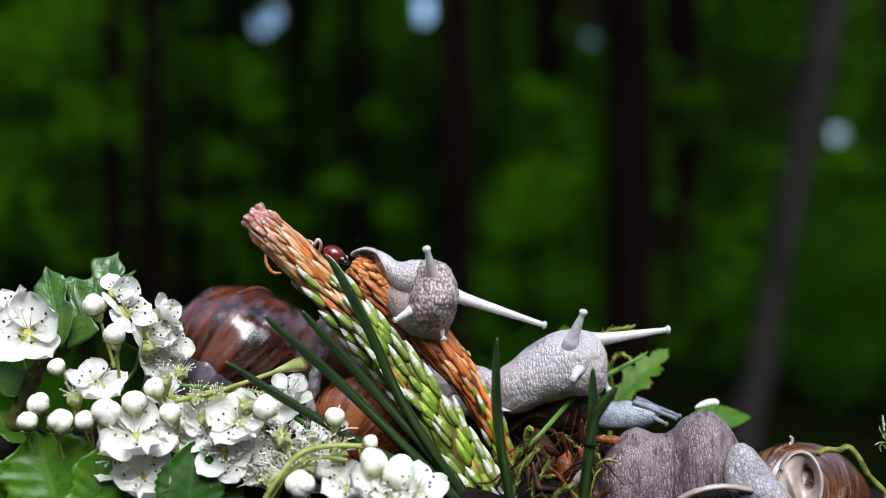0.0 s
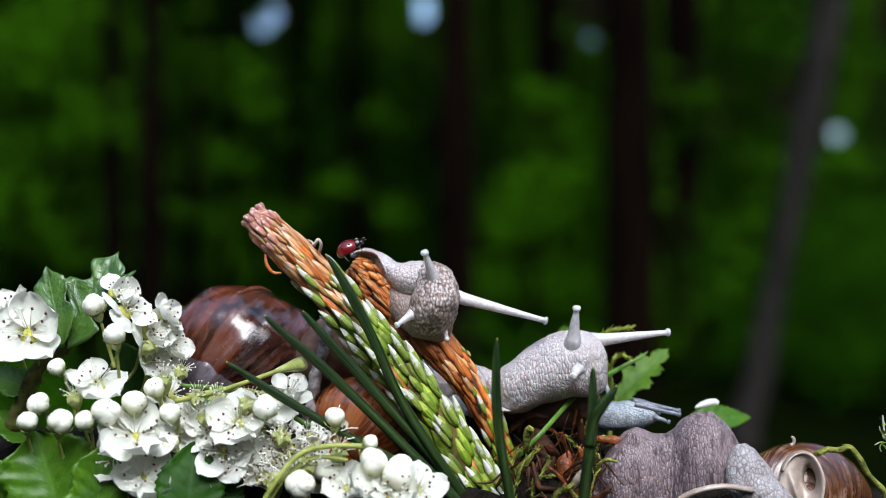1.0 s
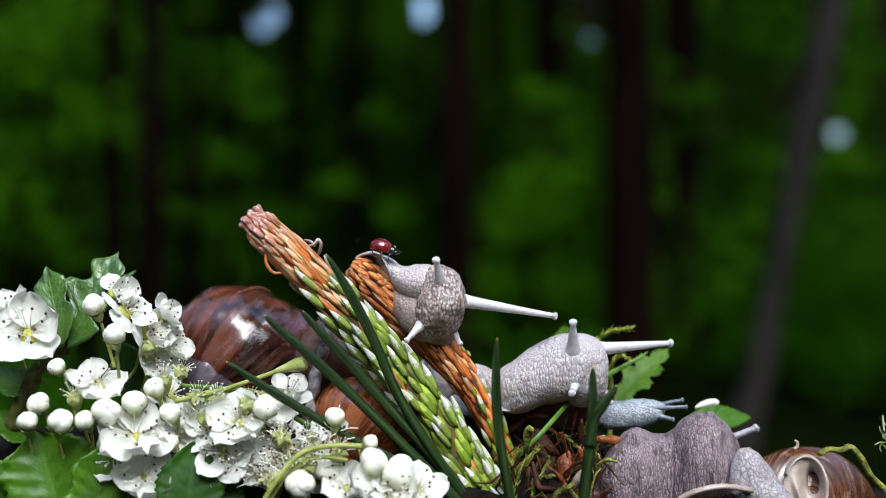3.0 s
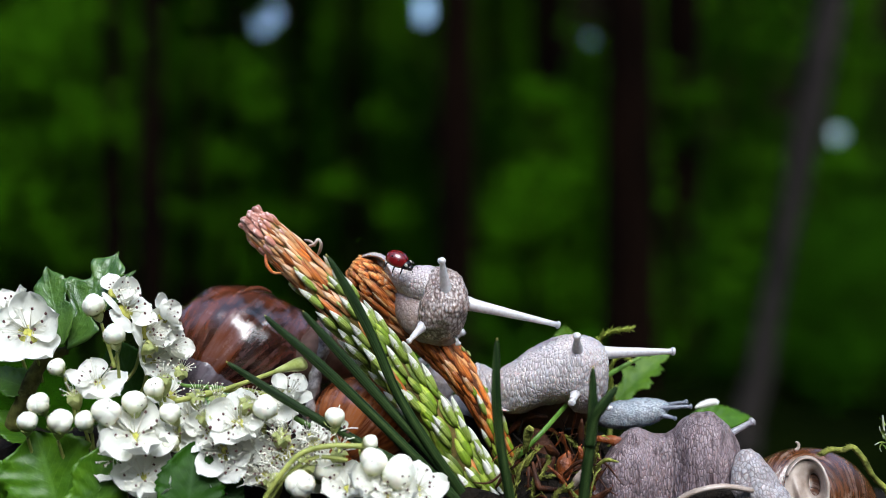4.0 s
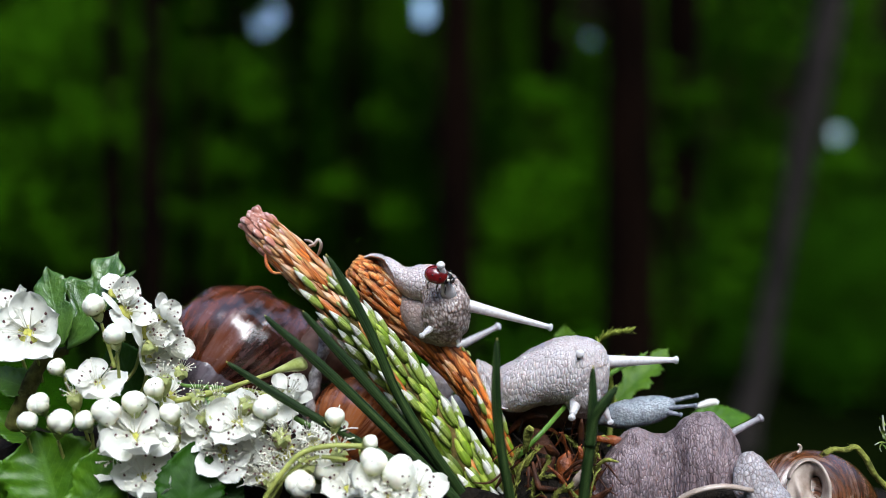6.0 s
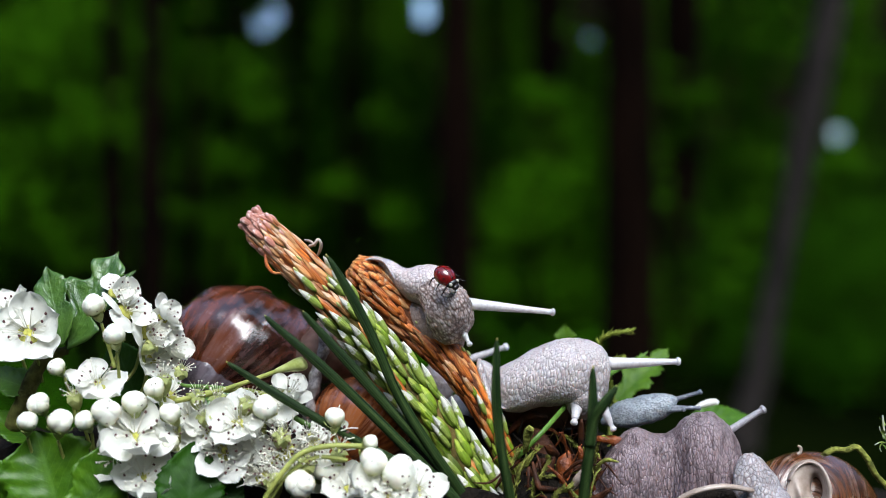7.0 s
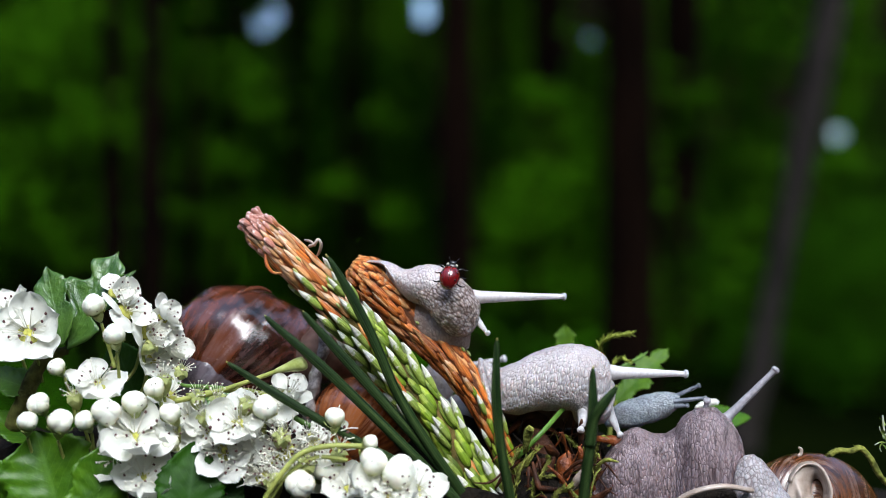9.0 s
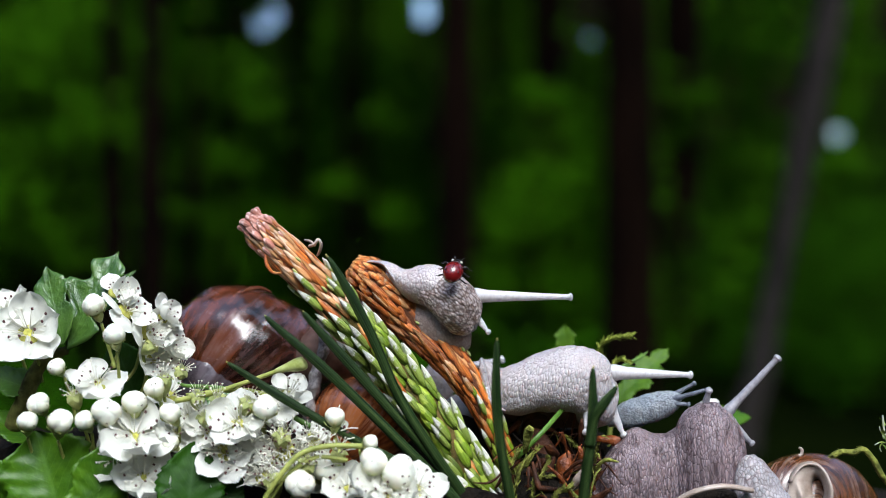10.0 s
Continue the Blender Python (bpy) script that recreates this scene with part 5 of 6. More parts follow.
def centre_mesh():
    bm = bmesh.new()
    ball(bm, (0, 0, 0.02), (0.29, 0.29, 0.11), 14, 7)
    ball(bm, (0.03, 0.02, 0.10), (0.05, 0.05, 0.06), 8, 5)
    ball(bm, (-0.05, -0.02, 0.09), (0.045, 0.045, 0.06), 8, 5)
    return mesh_of("flower", bm, M_PISTIL)


ME_CENTRE = centre_mesh()


def calyx_mesh():
    bm = bmesh.new()
    tube(bm, [(0, 0, -1.75, 0.16, 0.16), (0, 0, -1.35, 0.42, 0.42), (0, 0, -1.0, 0.52, 0.52), (0, 0, -0.78, 0.60, 0.60)], 9, 12, plan=False)
    for k in range(5):
        m = pose(0, 0, 0, 0, 0, 72 * k)
        a = [bm.verts.new(m @ Vector(p)) for p in ((0.60, -0.28, -0.85), (0.60, 0.28, -0.85), (1.04, 0.10, -0.35), (1.06, 0, -0.15), (1.04, -0.10, -0.35))]
        bm.faces.new(a)
    return mesh_of("calyx", bm, M_CALYX)


ME_CALYX = calyx_mesh()


def bud_mesh(seed):
    """A closed bud: four petals wrapped over one another, with creases between them."""
    rnd = random.Random(seed)
    bm = bmesh.new()
    for k in range(4):
        a = 1.57 * k + rnd.uniform(-0.3, 0.3) + seed
        q = rnd.uniform(0.14, 0.24)
        ball(bm, (q * math.cos(a), q * math.sin(a), 0.10 * (k % 2) + rnd.uniform(-0.05, 0.08)), (0.82, 0.78, 0.86), 14, 10, pose(0, 0, 0, rnd.uniform(-20, 20), rnd.uniform(-20, 20), 57 * a))
    return mesh_of("bud", bm, M_BUD)


BUDS = [bud_mesh(k) for k in range(4)]


def face_pose(c, n, size, spin=0.0):
    q = Vector(n).to_track_quat("Z", "Y")
    return Matrix.Translation(c) @ q.to_matrix().to_4x4() @ pose(0, 0, 0, 0, 0, spin) @ Matrix.Scale(size, 4)


class Sprig:
    """One flowering hawthorn sprig: leaves, flowers, buds and their stalks."""

    def __init__(self, root, label, seed):
        self.root = at(*root)
        self.t = thing("hawthorn_sprig", self.root, label, "hawthorn sprig", "hawthorn sprigs")
        self.rnd = random.Random(seed)

    def stalk(self, a, b, r=3.5, bow=0.0, mat=None):
        a, b = Vector(a), Vector(b)
        mid = (a + b) / 2 + Vector((bow, 0.002, -0.002))
        bm = bmesh.new()
        k = STEP * r
        tube(bm, [(*a, k * 1.2, k * 1.2), (*mid, k, k), (*b, k, k)], 12, 8, plan=False)
        return part("stalk", bm, mat or M_STEM, self.t)

    def bud(self, u, v, y, r, n=(0.0, -0.5, 0.8), stalk=True):
        c = at(u, v, y)
        m = face_pose(c, n, r * 0.88 * STEP, self.rnd.uniform(0, 360))
        b = place_part("bud", self.rnd.choice(BUDS), self.t, m)
        cal = new("calyx", ME_CALYX)
        cal.parent = b
        if stalk:
            e = c - Vector(n).normalized() * (1.75 * r * STEP)
            self.stalk(e + Vector((self.rnd.uniform(-0.003, 0.003), 0.004, -0.010)), e, 3)
        return b

    def flower(self, u, v, y, r, n, spin=0.0, petals=5, skip=(), stam=0, open_=12.0, stalk=True):
        """r: from the centre to a petal's edge, n: where it faces, open_: how far the petals are raised, in degrees."""
        c = at(u, v, y)
        n = Vector(n) + Vector((0, 0, 0.3))
        m = face_pose(c, n, r * STEP, spin)
        fl = place_part("flower", ME_CENTRE, self.t, m, "open white hawthorn flower")
        for k in range(petals):
            if k in skip:
                continue
            p = new("petal", self.rnd.choice(PETALS))
            p.parent = fl
            p.matrix_basis = pose(0, 0, 0, 0, 0, 72 * k + self.rnd.uniform(-7, 7)) @ pose(0.02, 0, 0.03 * (k % 2), self.rnd.uniform(-16, 16), -open_ + self.rnd.uniform(-14, 14), 0)
        s = tagged(new("stamen_tuft", STAMENS[stam]), kind="stuff")
        s.parent = fl
        s.matrix_basis = pose(0, 0, 0.05)
        if stalk:
            e = c - Vector(n).normalized() * (0.15 * r * STEP)
            self.stalk(e - Vector(n).normalized() * 0.006 + Vector((0, 0.003, -0.008)), e, 3)
        return fl


def spent_mesh():
    """A spent flower's green cup with its five turned-back sepals."""
    bm = bmesh.new()
    tube(bm, [(0, 0, -0.95, 0.10, 0.10), (0, 0, -0.6, 0.26, 0.26), (0, 0, -0.25, 0.34, 0.34), (0, 0, -0.02, 0.27, 0.27), (0, 0, 0.04, 0.15, 0.15)], 14, 12, plan=False)
    for k in range(5):
        m = pose(0, 0, 0, 0, 0, 72 * k)
        for z_ in (0.0, 0.04):
            bm.faces.new([bm.verts.new(m @ Vector(p)) for p in ((0.22, -0.14, z_), (0.22, 0.14, z_), (0.36, 0.06, z_ - 0.06), (0.42, 0, z_ - 0.14), (0.36, -0.06, z_ - 0.06))])
    return mesh_of("spent_flower", bm, M_CALYX)


ME_SPENT = spent_mesh()


def spent(sprig, u, v, y, r, n):
    """A flower that has dropped its petals: green cup and white filaments."""
    c = at(u, v, y)
    fl = place_part("spent_flower", ME_SPENT, sprig.t, face_pose(c, n, r * STEP, sprig.rnd.uniform(0, 360)), "spent flower with green cup and white filaments")
    s = tagged(new("stamen_tuft", STAMENS[sprig.rnd.randrange(3)]), kind="stuff")
    s.parent = fl
    e = c - Vector(n).normalized() * (0.9 * r * STEP)
    sprig.stalk(e + Vector((sprig.rnd.uniform(-0.004, 0.004), 0.004, -0.011)), e, 3)


sp = Sprig((140, 900, 2), "hawthorn sprig with white blossom, round buds and wet leaves", 1)
sp.flower(52, 592, -8, 72, (0.05, -0.95, 0.2), 20, stam=1)
sp.flower(10, 560, -2, 60, (-0.3, -0.8, 0.5), 50)
sp.flower(222, 552, -4, 60, (0.75, -0.45, 0.45), 10, stam=1, open_=20)
sp.flower(258, 590, -2, 55, (0.9, -0.35, 0.2), 30, stam=0, open_=20)
sp.flower(268, 640, 0, 52, (0.8, -0.5, -0.1), 0, stam=2, open_=18)
sp.flower(172, 684, -12, 58, (0.1, -0.75, 0.65), 35, stam=0)
sp.flower(238, 778, -16, 72, (0.15, -0.85, 0.5), 5, stam=1)
sp.flower(255, 850, -15, 62, (0.2, -0.8, 0.3), 40, stam=1)
sp.flower(300, 700, -6, 46, (0.5, -0.6, 0.3), 15, stam=1, skip=(0,))
sp.flower(300, 770, -10, 52, (0.5, -0.7, 0.4), 60, stam=0)
sp.flower(203, 520, -3, 42, (0.5, -0.6, 0.6), 20, stam=0, skip=(3, 2))
sp.flower(288, 562, 2, 44, (0.9, -0.3, 0.3), 20, stam=1, open_=22)
sp.flower(300, 615, 3, 46, (0.8, -0.5, 0.1), 45, stam=2, open_=22)
sp.flower(205, 815, -13, 50, (-0.1, -0.9, 0.3), 45, stam=1)
sp.flower(335, 745, -7, 46, (0.5, -0.7, 0.4), 0, stam=1, skip=(2,))
for b in ((166, 542, -14, 22), (202, 593, -16, 21), (100, 650, -14, 17), (68, 715, -16, 21), (107, 747, -19, 24), (48, 747, -17, 20), (150, 745, -18, 19), (188, 730, -18, 27),
          (238, 712, -16, 23), (273, 686, -14, 20), (302, 732, -15, 20), (300, 785, -14, 18)):
    sp.bud(*b, n=(sp.rnd.uniform(-0.3, 0.3), -0.55, sp.rnd.uniform(0.3, 0.9)))
leaf_part(sp.t, (118, 618, -4), (205, 442, 2), (-0.25, -0.9, 0.35), 130, M_LEAFWET, label="wet shiny lobed leaf", lobes=3, lobe=0.6, seed=2)
leaf_part(sp.t, (112, 610, -6), (78, 470, 0), (-0.3, -0.9, 0.4), 92, M_LEAFWET, lobes=2, lobe=0.4, seed=3)
leaf_part(sp.t, (150, 560, 2), (238, 476, 6), (0.1, -0.6, 0.8), 34, M_LEAFWET, lobes=2, lobe=0.3, seed=4)
leaf_part(sp.t, (115, 935, -17), (60, 762, -12), (-0.1, -0.9, 0.5), 215, M_LEAF, lobes=2, lobe=0.3, seed=5, label="broad glossy lobed leaf")
leaf_part(sp.t, (165, 945, -18), (185, 783, -15), (0.25, -0.9, 0.3), 120, M_LEAF, lobes=2, lobe=0.25, seed=6)
leaf_part(sp.t, (10, 940, -14), (-40, 800, -11), (-0.2, -0.9, 0.3), 110, M_LEAF, lobes=2, lobe=0.3, seed=7)
leaf_part(sp.t, (240, 700, 6), (200, 600, 8), (0.1, -0.9, 0.3), 90, M_LEAFDARK, lobes=1, lobe=0.1, seed=8)
leaf_part(sp.t, (60, 690, 0), (-30, 660, 2), (0, -0.8, 0.6), 70, M_LEAF, lobes=2, lobe=0.2, seed=9)
leaf_part(sp.t, (60, 780, 2), (-30, 730, 0), (0, -0.6, 0.8), 70, M_LEAF, lobes=2, lobe=0.2, seed=10)
bm = bmesh.new()
tube(bm, [(20, 760, 2, 16, 14), (50, 690, 0, 15, 14), (75, 640, 0, 13, 12), (120, 620, -2, 7, 7)], 24, 12, bumpy=(0.0004, 0.002))
part("twig", bm, M_TWIG, sp.t, "mossy brown twig")

for u_, v_, y_, r_, n_ in ((322, 655, -4, 38, (0.5, -0.6, 0.6)), (290, 668, -12, 40, (0.1, -0.5, 0.9)), (350, 700, -10, 40, (0.2, -0.7, 0.7)), (272, 610, -6, 36, (0.7, -0.5, 0.5)),
                           (130, 700, -17, 38, (0.0, -0.7, 0.7))):
    spent(sp, u_, v_, y_, r_, n_)
sq = Sprig((480, 920, -8), "hawthorn sprig with white blossom, spent flowers and green stalks", 2)
sq.flower(425, 752, -14, 64, (0.05, -0.9, 0.4), 15, stam=0)
sq.flower(470, 735, -8, 58, (0.3, -0.7, 0.6), 50, stam=0, skip=(1,))
sq.flower(400, 800, -14, 60, (-0.2, -0.9, 0.2), 10, stam=1)
sq.flower(490, 815, -12, 56, (0.1, -0.8, 0.5), 70, stam=1, skip=(0, 2))
sq.flower(545, 775, -10, 45, (0.4, -0.7, 0.5), 20, stam=0, skip=(1, 3))
sq.flower(510, 700, -6, 46, (0.4, -0.6, 0.7), 35, stam=2, skip=(2,))
sq.flower(665, 868, -22, 60, (0.1, -0.85, 0.5), 25, stam=1)
sq.flower(735, 872, -20, 58, (0.3, -0.8, 0.5), 5, stam=1)
sq.flower(560, 850, -8, 55, (0.0, -0.8, 0.5), 12, stam=0)
sq.flower(372, 770, -12, 48, (-0.3, -0.8, 0.4), 15, stam=2)
sq.flower(615, 868, -17, 50, (-0.1, -0.85, 0.5), 0, stam=1)
for u_, v_, y_, r_ in ((505, 800, -13, 62), (540, 828, -13, 58), (470, 845, -14, 60), (425, 830, -13, 55), (560, 790, -12, 50)):
    sq.flower(u_, v_, y_, r_, (sq.rnd.uniform(-0.4, 0.4), -0.8, sq.rnd.uniform(0.1, 0.6)), stam=1, skip=(0, 1, 2, 3, 4))
sq.flower(700, 880, -23, 52, (0.0, -0.8, 0.6), 60, stam=0)
for u_, v_, y_, r_, n_ in ((385, 705, -13, 42, (0.0, -0.6, 0.8)), (440, 712, -15, 42, (0.4, -0.6, 0.7)), (500, 770, -17, 44, (0.2, -0.7, 0.6)), (545, 820, -18, 44, (0.3, -0.7, 0.6)), (480, 850, -20, 44, (-0.2, -0.7, 0.6)),
                           (600, 800, -17, 40, (0.2, -0.6, 0.8)), (360, 735, -15, 40, (-0.3, -0.6, 0.7))):
    spent(sq, u_, v_, y_, r_, n_)
for b in ((592, 740, -16, 20, (0.0, -0.2, 0.9)), (531, 858, -20, 28, (0.0, -0.8, 0.5)), (578, 830, -14, 31, (0.3, -0.8, 0.4)), (662, 818, -22, 26, (0.0, -0.6, 0.7)), (706, 838, -22, 32, (0.3, -0.7, 0.6)),
          (655, 783, -18, 15, (0.6, -0.4, 0.5)), (470, 722, -16, 24, (0.2, -0.7, 0.6))):
    sq.bud(*b)
leaf_part(sq.t, (330, 930, -20), (345, 780, -14), (0.2, -0.9, 0.3), 120, M_LEAFDARK, lobes=1, lobe=0.1, seed=11)
leaf_part(sq.t, (330, 740, -6), (440, 690, -2), (0, -0.7, 0.7), 60, M_LEAFWET, lobes=1, lobe=0.1, seed=12)
leaf_part(sq.t, (370, 930, -16), (430, 850, -12), (0.2, -0.9, 0.4), 60, M_LEAFDARK, lobes=2, lobe=0.2, seed=13)
for rows in ([(465, 890, -22, 5, 5), (490, 850, -22, 5, 5), (530, 805, -21, 5, 5), (580, 790, -20, 5, 5), (640, 790, -19, 5, 5)],
             [(475, 890, -20, 4, 4), (510, 840, -20, 4, 4), (560, 810, -19, 4, 4), (615, 815, -18, 4, 4)],
             [(310, 710, -10, 5, 5), (380, 695, -10, 5, 5), (440, 675, -11, 4, 4), (510, 650, -12, 4, 4)],
             [(330, 700, -8, 4, 4), (420, 690, -9, 4, 4), (480, 700, -9, 4, 4)]):
    bm = bmesh.new()
    tube(bm, rows, 24, 8)
    part("stalk", bm, M_STEM, sq.t)
bm, bm2 = bmesh.new(), bmesh.new()
for _ in range(120):
    u_, v_, y_ = sq.rnd.uniform(425, 610), sq.rnd.uniform(750, 862), sq.rnd.uniform(-17, -12)
    a_, L_ = sq.rnd.uniform(0, 6.28), sq.rnd.uniform(16, 42)
    tube(bm, [(u_, v_, y_, 1.3, 1.3), (u_ + 0.5 * L_ * math.cos(a_), v_ + 0.5 * L_ * math.sin(a_) - 4, y_ - 1, 1.2, 1.2), (u_ + L_ * math.cos(a_), v_ + L_ * math.sin(a_), y_ - 1, 1.0, 1.0)], 5, 4)
for _ in range(70):
    u_, v_, y_ = sq.rnd.uniform(365, 620), sq.rnd.uniform(740, 880), sq.rnd.uniform(-20, -13)
    ball(bm2, at(u_, v_, y_), tuple(sq.rnd.uniform(1.5, 3.6) * STEP for _ in range(3)), 6, 4)
tagged(part("filament_litter", bm, M_STAMEN, sq.t, "pale loose filaments"), kind="stuff")
tagged(part("anther_litter", bm2, M_ANTHER, sq.t, "dark withered anthers"), kind="stuff")
for _ in range(16):
    u_, v_, y_ = sq.rnd.uniform(380, 620), sq.rnd.uniform(760, 875), sq.rnd.uniform(-17, -12)
    place_part("petal", sq.rnd.choice(PETALS), sq.t, face_pose(at(u_, v_, y_), (sq.rnd.uniform(-0.7, 0.7), -0.7, sq.rnd.uniform(0, 0.9)), sq.rnd.uniform(24, 40) * STEP, sq.rnd.uniform(0, 360)))
bm = bmesh.new()
tube(bm, [(488, 657, -12, 4, 4), (508, 651, -12, 8, 8), (526, 646, -12, 12, 12), (538, 643, -12, 12, 12), (542, 641, -12, 5, 5)], 16, 12)
part("fruit", bm, M_CALYX, sq.t, "green fruit base of a spent flower")

# leaves behind the snails
herb = thing("herb", at(1080, 800, 26), "fresh green toothed leaf on a thin stalk", "herb leaf", "green leaves behind")
leaf_part(herb, (1085, 715, 24), (1183, 612, 30), (-0.2, -0.7, 0.5), 80, M_FERN, lobes=4, lobe=0.42, serr=9, seed=20)
bm = bmesh.new()
tube(bm, [(1075, 830, 26, 4, 4), (1080, 760, 25, 4, 4), (1087, 712, 24, 3, 3)], 10, 8)
part("stalk", bm, M_STEM, herb)
herb2 = thing("herb", at(1230, 830, 26), "blue-green leaf with a pale upturned edge", "herb leaf", "green leaves behind")
leaf_part(herb2, (1215, 745, 24), (1332, 735, 30), (0.0, -0.8, 0.6), 56, M_LEAF, lobes=1, lobe=0.05, seed=21)
bm = bmesh.new()
tube(bm, [(1230, 722, 22, 2, 3), (1245, 716, 22, 6, 4), (1265, 712, 22, 6, 4), (1270, 716, 22, 3, 3)], 12, 8)
part("leaf_edge", bm, M_PETAL, herb2, "pale upturned leaf edge")
bm = bmesh.new()
tube(bm, [(1225, 840, 26, 4, 4), (1218, 780, 25, 4, 4), (1217, 745, 24, 3, 3)], 10, 8)
part("stalk", bm, M_STEM, herb2)
herb3 = thing("herb", at(985, 800, 40), "small lobed green leaf behind the pale snail", "herb leaf", "green leaves behind")
leaf_part(herb3, (1000, 640, 40), (1000, 574, 40), (0, -1, 0.2), 60, M_FERN, lobes=2, lobe=0.35, serr=5, seed=22)
bm = bmesh.new()
tube(bm, [(990, 820, 40, 3, 3), (996, 720, 40, 3, 3), (1000, 635, 40, 3, 3)], 10, 8)
part("stalk", bm, M_STEM, herb3)


# ---- moss and litter ----
def moss_sprig(rows, label, seed, dense=40, leaf=10, mat=None, thick=3):
    """A moss stem with many small pointed leaves."""
    rnd = random.Random(seed)
    t = thing("moss_sprig", at(*rows[0][:3]), label, "moss", "moss sprigs")
    bm = bmesh.new()
    tube(bm, [(*r, thick, thick) for r in rows], 40, 9, bumpy=(thick * 3e-5, 0.0015))
    part("stem", bm, mat or M_MOSS, t)
    s = spline(rows, dense * 2)
    bm = bmesh.new()
    for i in range(dense * 2 - 1):
        p, q = at(*s[i]), at(*s[i + 1])
        d = (q - p).normalized()
        side = Matrix.Rotation(rnd.uniform(0, 6.28), 3, d) @ d.orthogonal().normalized()
        L = leaf * STEP * rnd.uniform(0.7, 1.3)
        x = (d + side * rnd.uniform(0.5, 0.9)).normalized()
        y = x.cross(side).normalized()
        a = [bm.verts.new(c) for c in (p, p + x * L * 0.4 + y * L * 0.2, p + x * L, p + x * L * 0.4 - y * L * 0.2)]
        bm.faces.new(a)
    tagged(part("leaves", bm, mat or M_MOSS, t), kind="stuff")
    return t


moss_a = moss_sprig([(1085, 720, 22), (1078, 655, 20), (1062, 608, 18), (1076, 588, 16), (1118, 580, 14)], "yellow-green moss sprig behind the pale snail", 1, 80, 14)
moss_d = moss_sprig([(1088, 715, 21), (1080, 668, 19), (1084, 640, 17), (1098, 628, 16), (1110, 632, 15)], "short yellow-green moss sprig behind the pale snail", 5, 40, 12)
moss_b = moss_sprig([(1580, 905, -2), (1560, 866, -2), (1537, 842, -3), (1519, 810, -4), (1502, 792, -4), (1484, 797, -4), (1462, 796, -4), (1447, 803, -4)], "thick curved yellow-green moss stem over the shell", 2, 110, 11, thick=5.5, mat=M_MOSSDARK)
moss_c = moss_sprig([(1590, 830, -4), (1577, 800, -4), (1566, 770, -4), (1562, 735, -4)], "thin dry pale twig of moss", 3, 5, 16, M_SHEATH, 1.6)
for rows in ([(1570, 785, -4, 1.4, 1.4), (1558, 783, -5, 1.4, 1.4), (1548, 788, -5, 1.0, 1.0)], [(1567, 772, -4, 1.4, 1.4), (1559, 764, -5, 1.2, 1.2), (1556, 754, -5, 0.8, 0.8)], [(1562, 783, -5, 1.2, 1.2), (1557, 792, -5, 1.2, 1.2), (1560, 800, -5, 0.8, 0.8)]):
    bm = bmesh.new()
    tube(bm, rows, 10, 6)
    part("branch", bm, M_SHEATH, moss_c)
speck = thing("curled_scale", at(1402, 786, -1), "tiny cream curled scale on the brown shell", "bud scale")
bm = bmesh.new()
tube(bm, [(1396, 787, -2, 3, 3), (1401, 784, -2, 3, 3), (1402, 776, -2, 3, 3), (1397, 772, -2, 2, 2)], 14, 8)
part("scale", bm, M_LIP, speck)


def litter():
    """Rusty dead scales, shreds and needles heaped under the snails, one heap of small pieces."""
    rnd = random.Random(4)
    for k in range(170):
        u, v = rnd.uniform(890, 1075), rnd.uniform(760, 900)
        y = rnd.uniform(-14, 10) if v > 800 else rnd.uniform(4, 16)
        a = rnd.uniform(0, 6.28)
        L = rnd.uniform(18, 80)
        t = thing("dead_scale", at(u, v, y), rnd.choice(["rusty dead scale in the litter under the snails", "dark brown dry shred in the litter"]), "litter", "litter under the snails")
        bm = bmesh.new()
        w = rnd.choice([1.2, 1.5, 2, 2.5, 3, 4, 6, 9])
        bend = rnd.uniform(-22, 22)
        tube(bm, [(u, v, y, w * 0.4, 2), (u + math.cos(a) * L * 0.5, v + math.sin(a) * L * 0.5 + bend, y - 2, w, 3), (u + math.cos(a) * L, v + math.sin(a) * L, y - 3, w * 0.3, 1.5)], 7, 6)
        part("scale", bm, rnd.choice([M_LITTER, M_LITTER, M_LITTER, M_LITTER, M_BUDSCALE, M_SOILSHADE, M_MOSSDARK, M_MOSSDARK]), t)


litter()
for k, rows in enumerate(([(905, 900, -12), (915, 850, -12), (930, 815, -10), (955, 790, -6)], [(940, 905, -14), (945, 860, -14), (965, 830, -12), (975, 800, -10)], [(975, 905, -16), (985, 875, -15), (1010, 860, -13)],
                          [(925, 880, -8), (950, 850, -8), (985, 842, -6)], [(890, 870, -13), (900, 830, -12), (915, 800, -9)], [(1000, 770, 2), (1020, 790, 0), (1050, 800, -2)])):
    moss_sprig(rows, "olive green moss sprig in the litter", 30 + k, 34, 13, M_MOSSDARK, 2.2)


def dead_leaf(rows, mat, label, name="dead_leaf"):
    t = thing(name, at(*rows[0][:3]), label, "litter", "litter under the snails")
    bm = bmesh.new()
    tube(bm, rows, 22, 12, bumpy=(0.0004, 0.002))
    part("blade", bm, mat, t)


dead_leaf([(1005, 798, -4, 3, 5), (1002, 812, -5, 13, 12), (999, 828, -6, 14, 13), (995, 846, -6, 7, 8), (990, 858, -6, 2, 2)], M_BUDSCALE, "shiny chestnut bud scale in the litter", "bud_scale")
dead_leaf([(1040, 780, 2, 2, 3), (1066, 777, 1, 7, 6), (1095, 782, 0, 9, 6), (1112, 788, 0, 2, 3)], M_BUDSCALE, "curled rusty dead leaf beside the young snail")
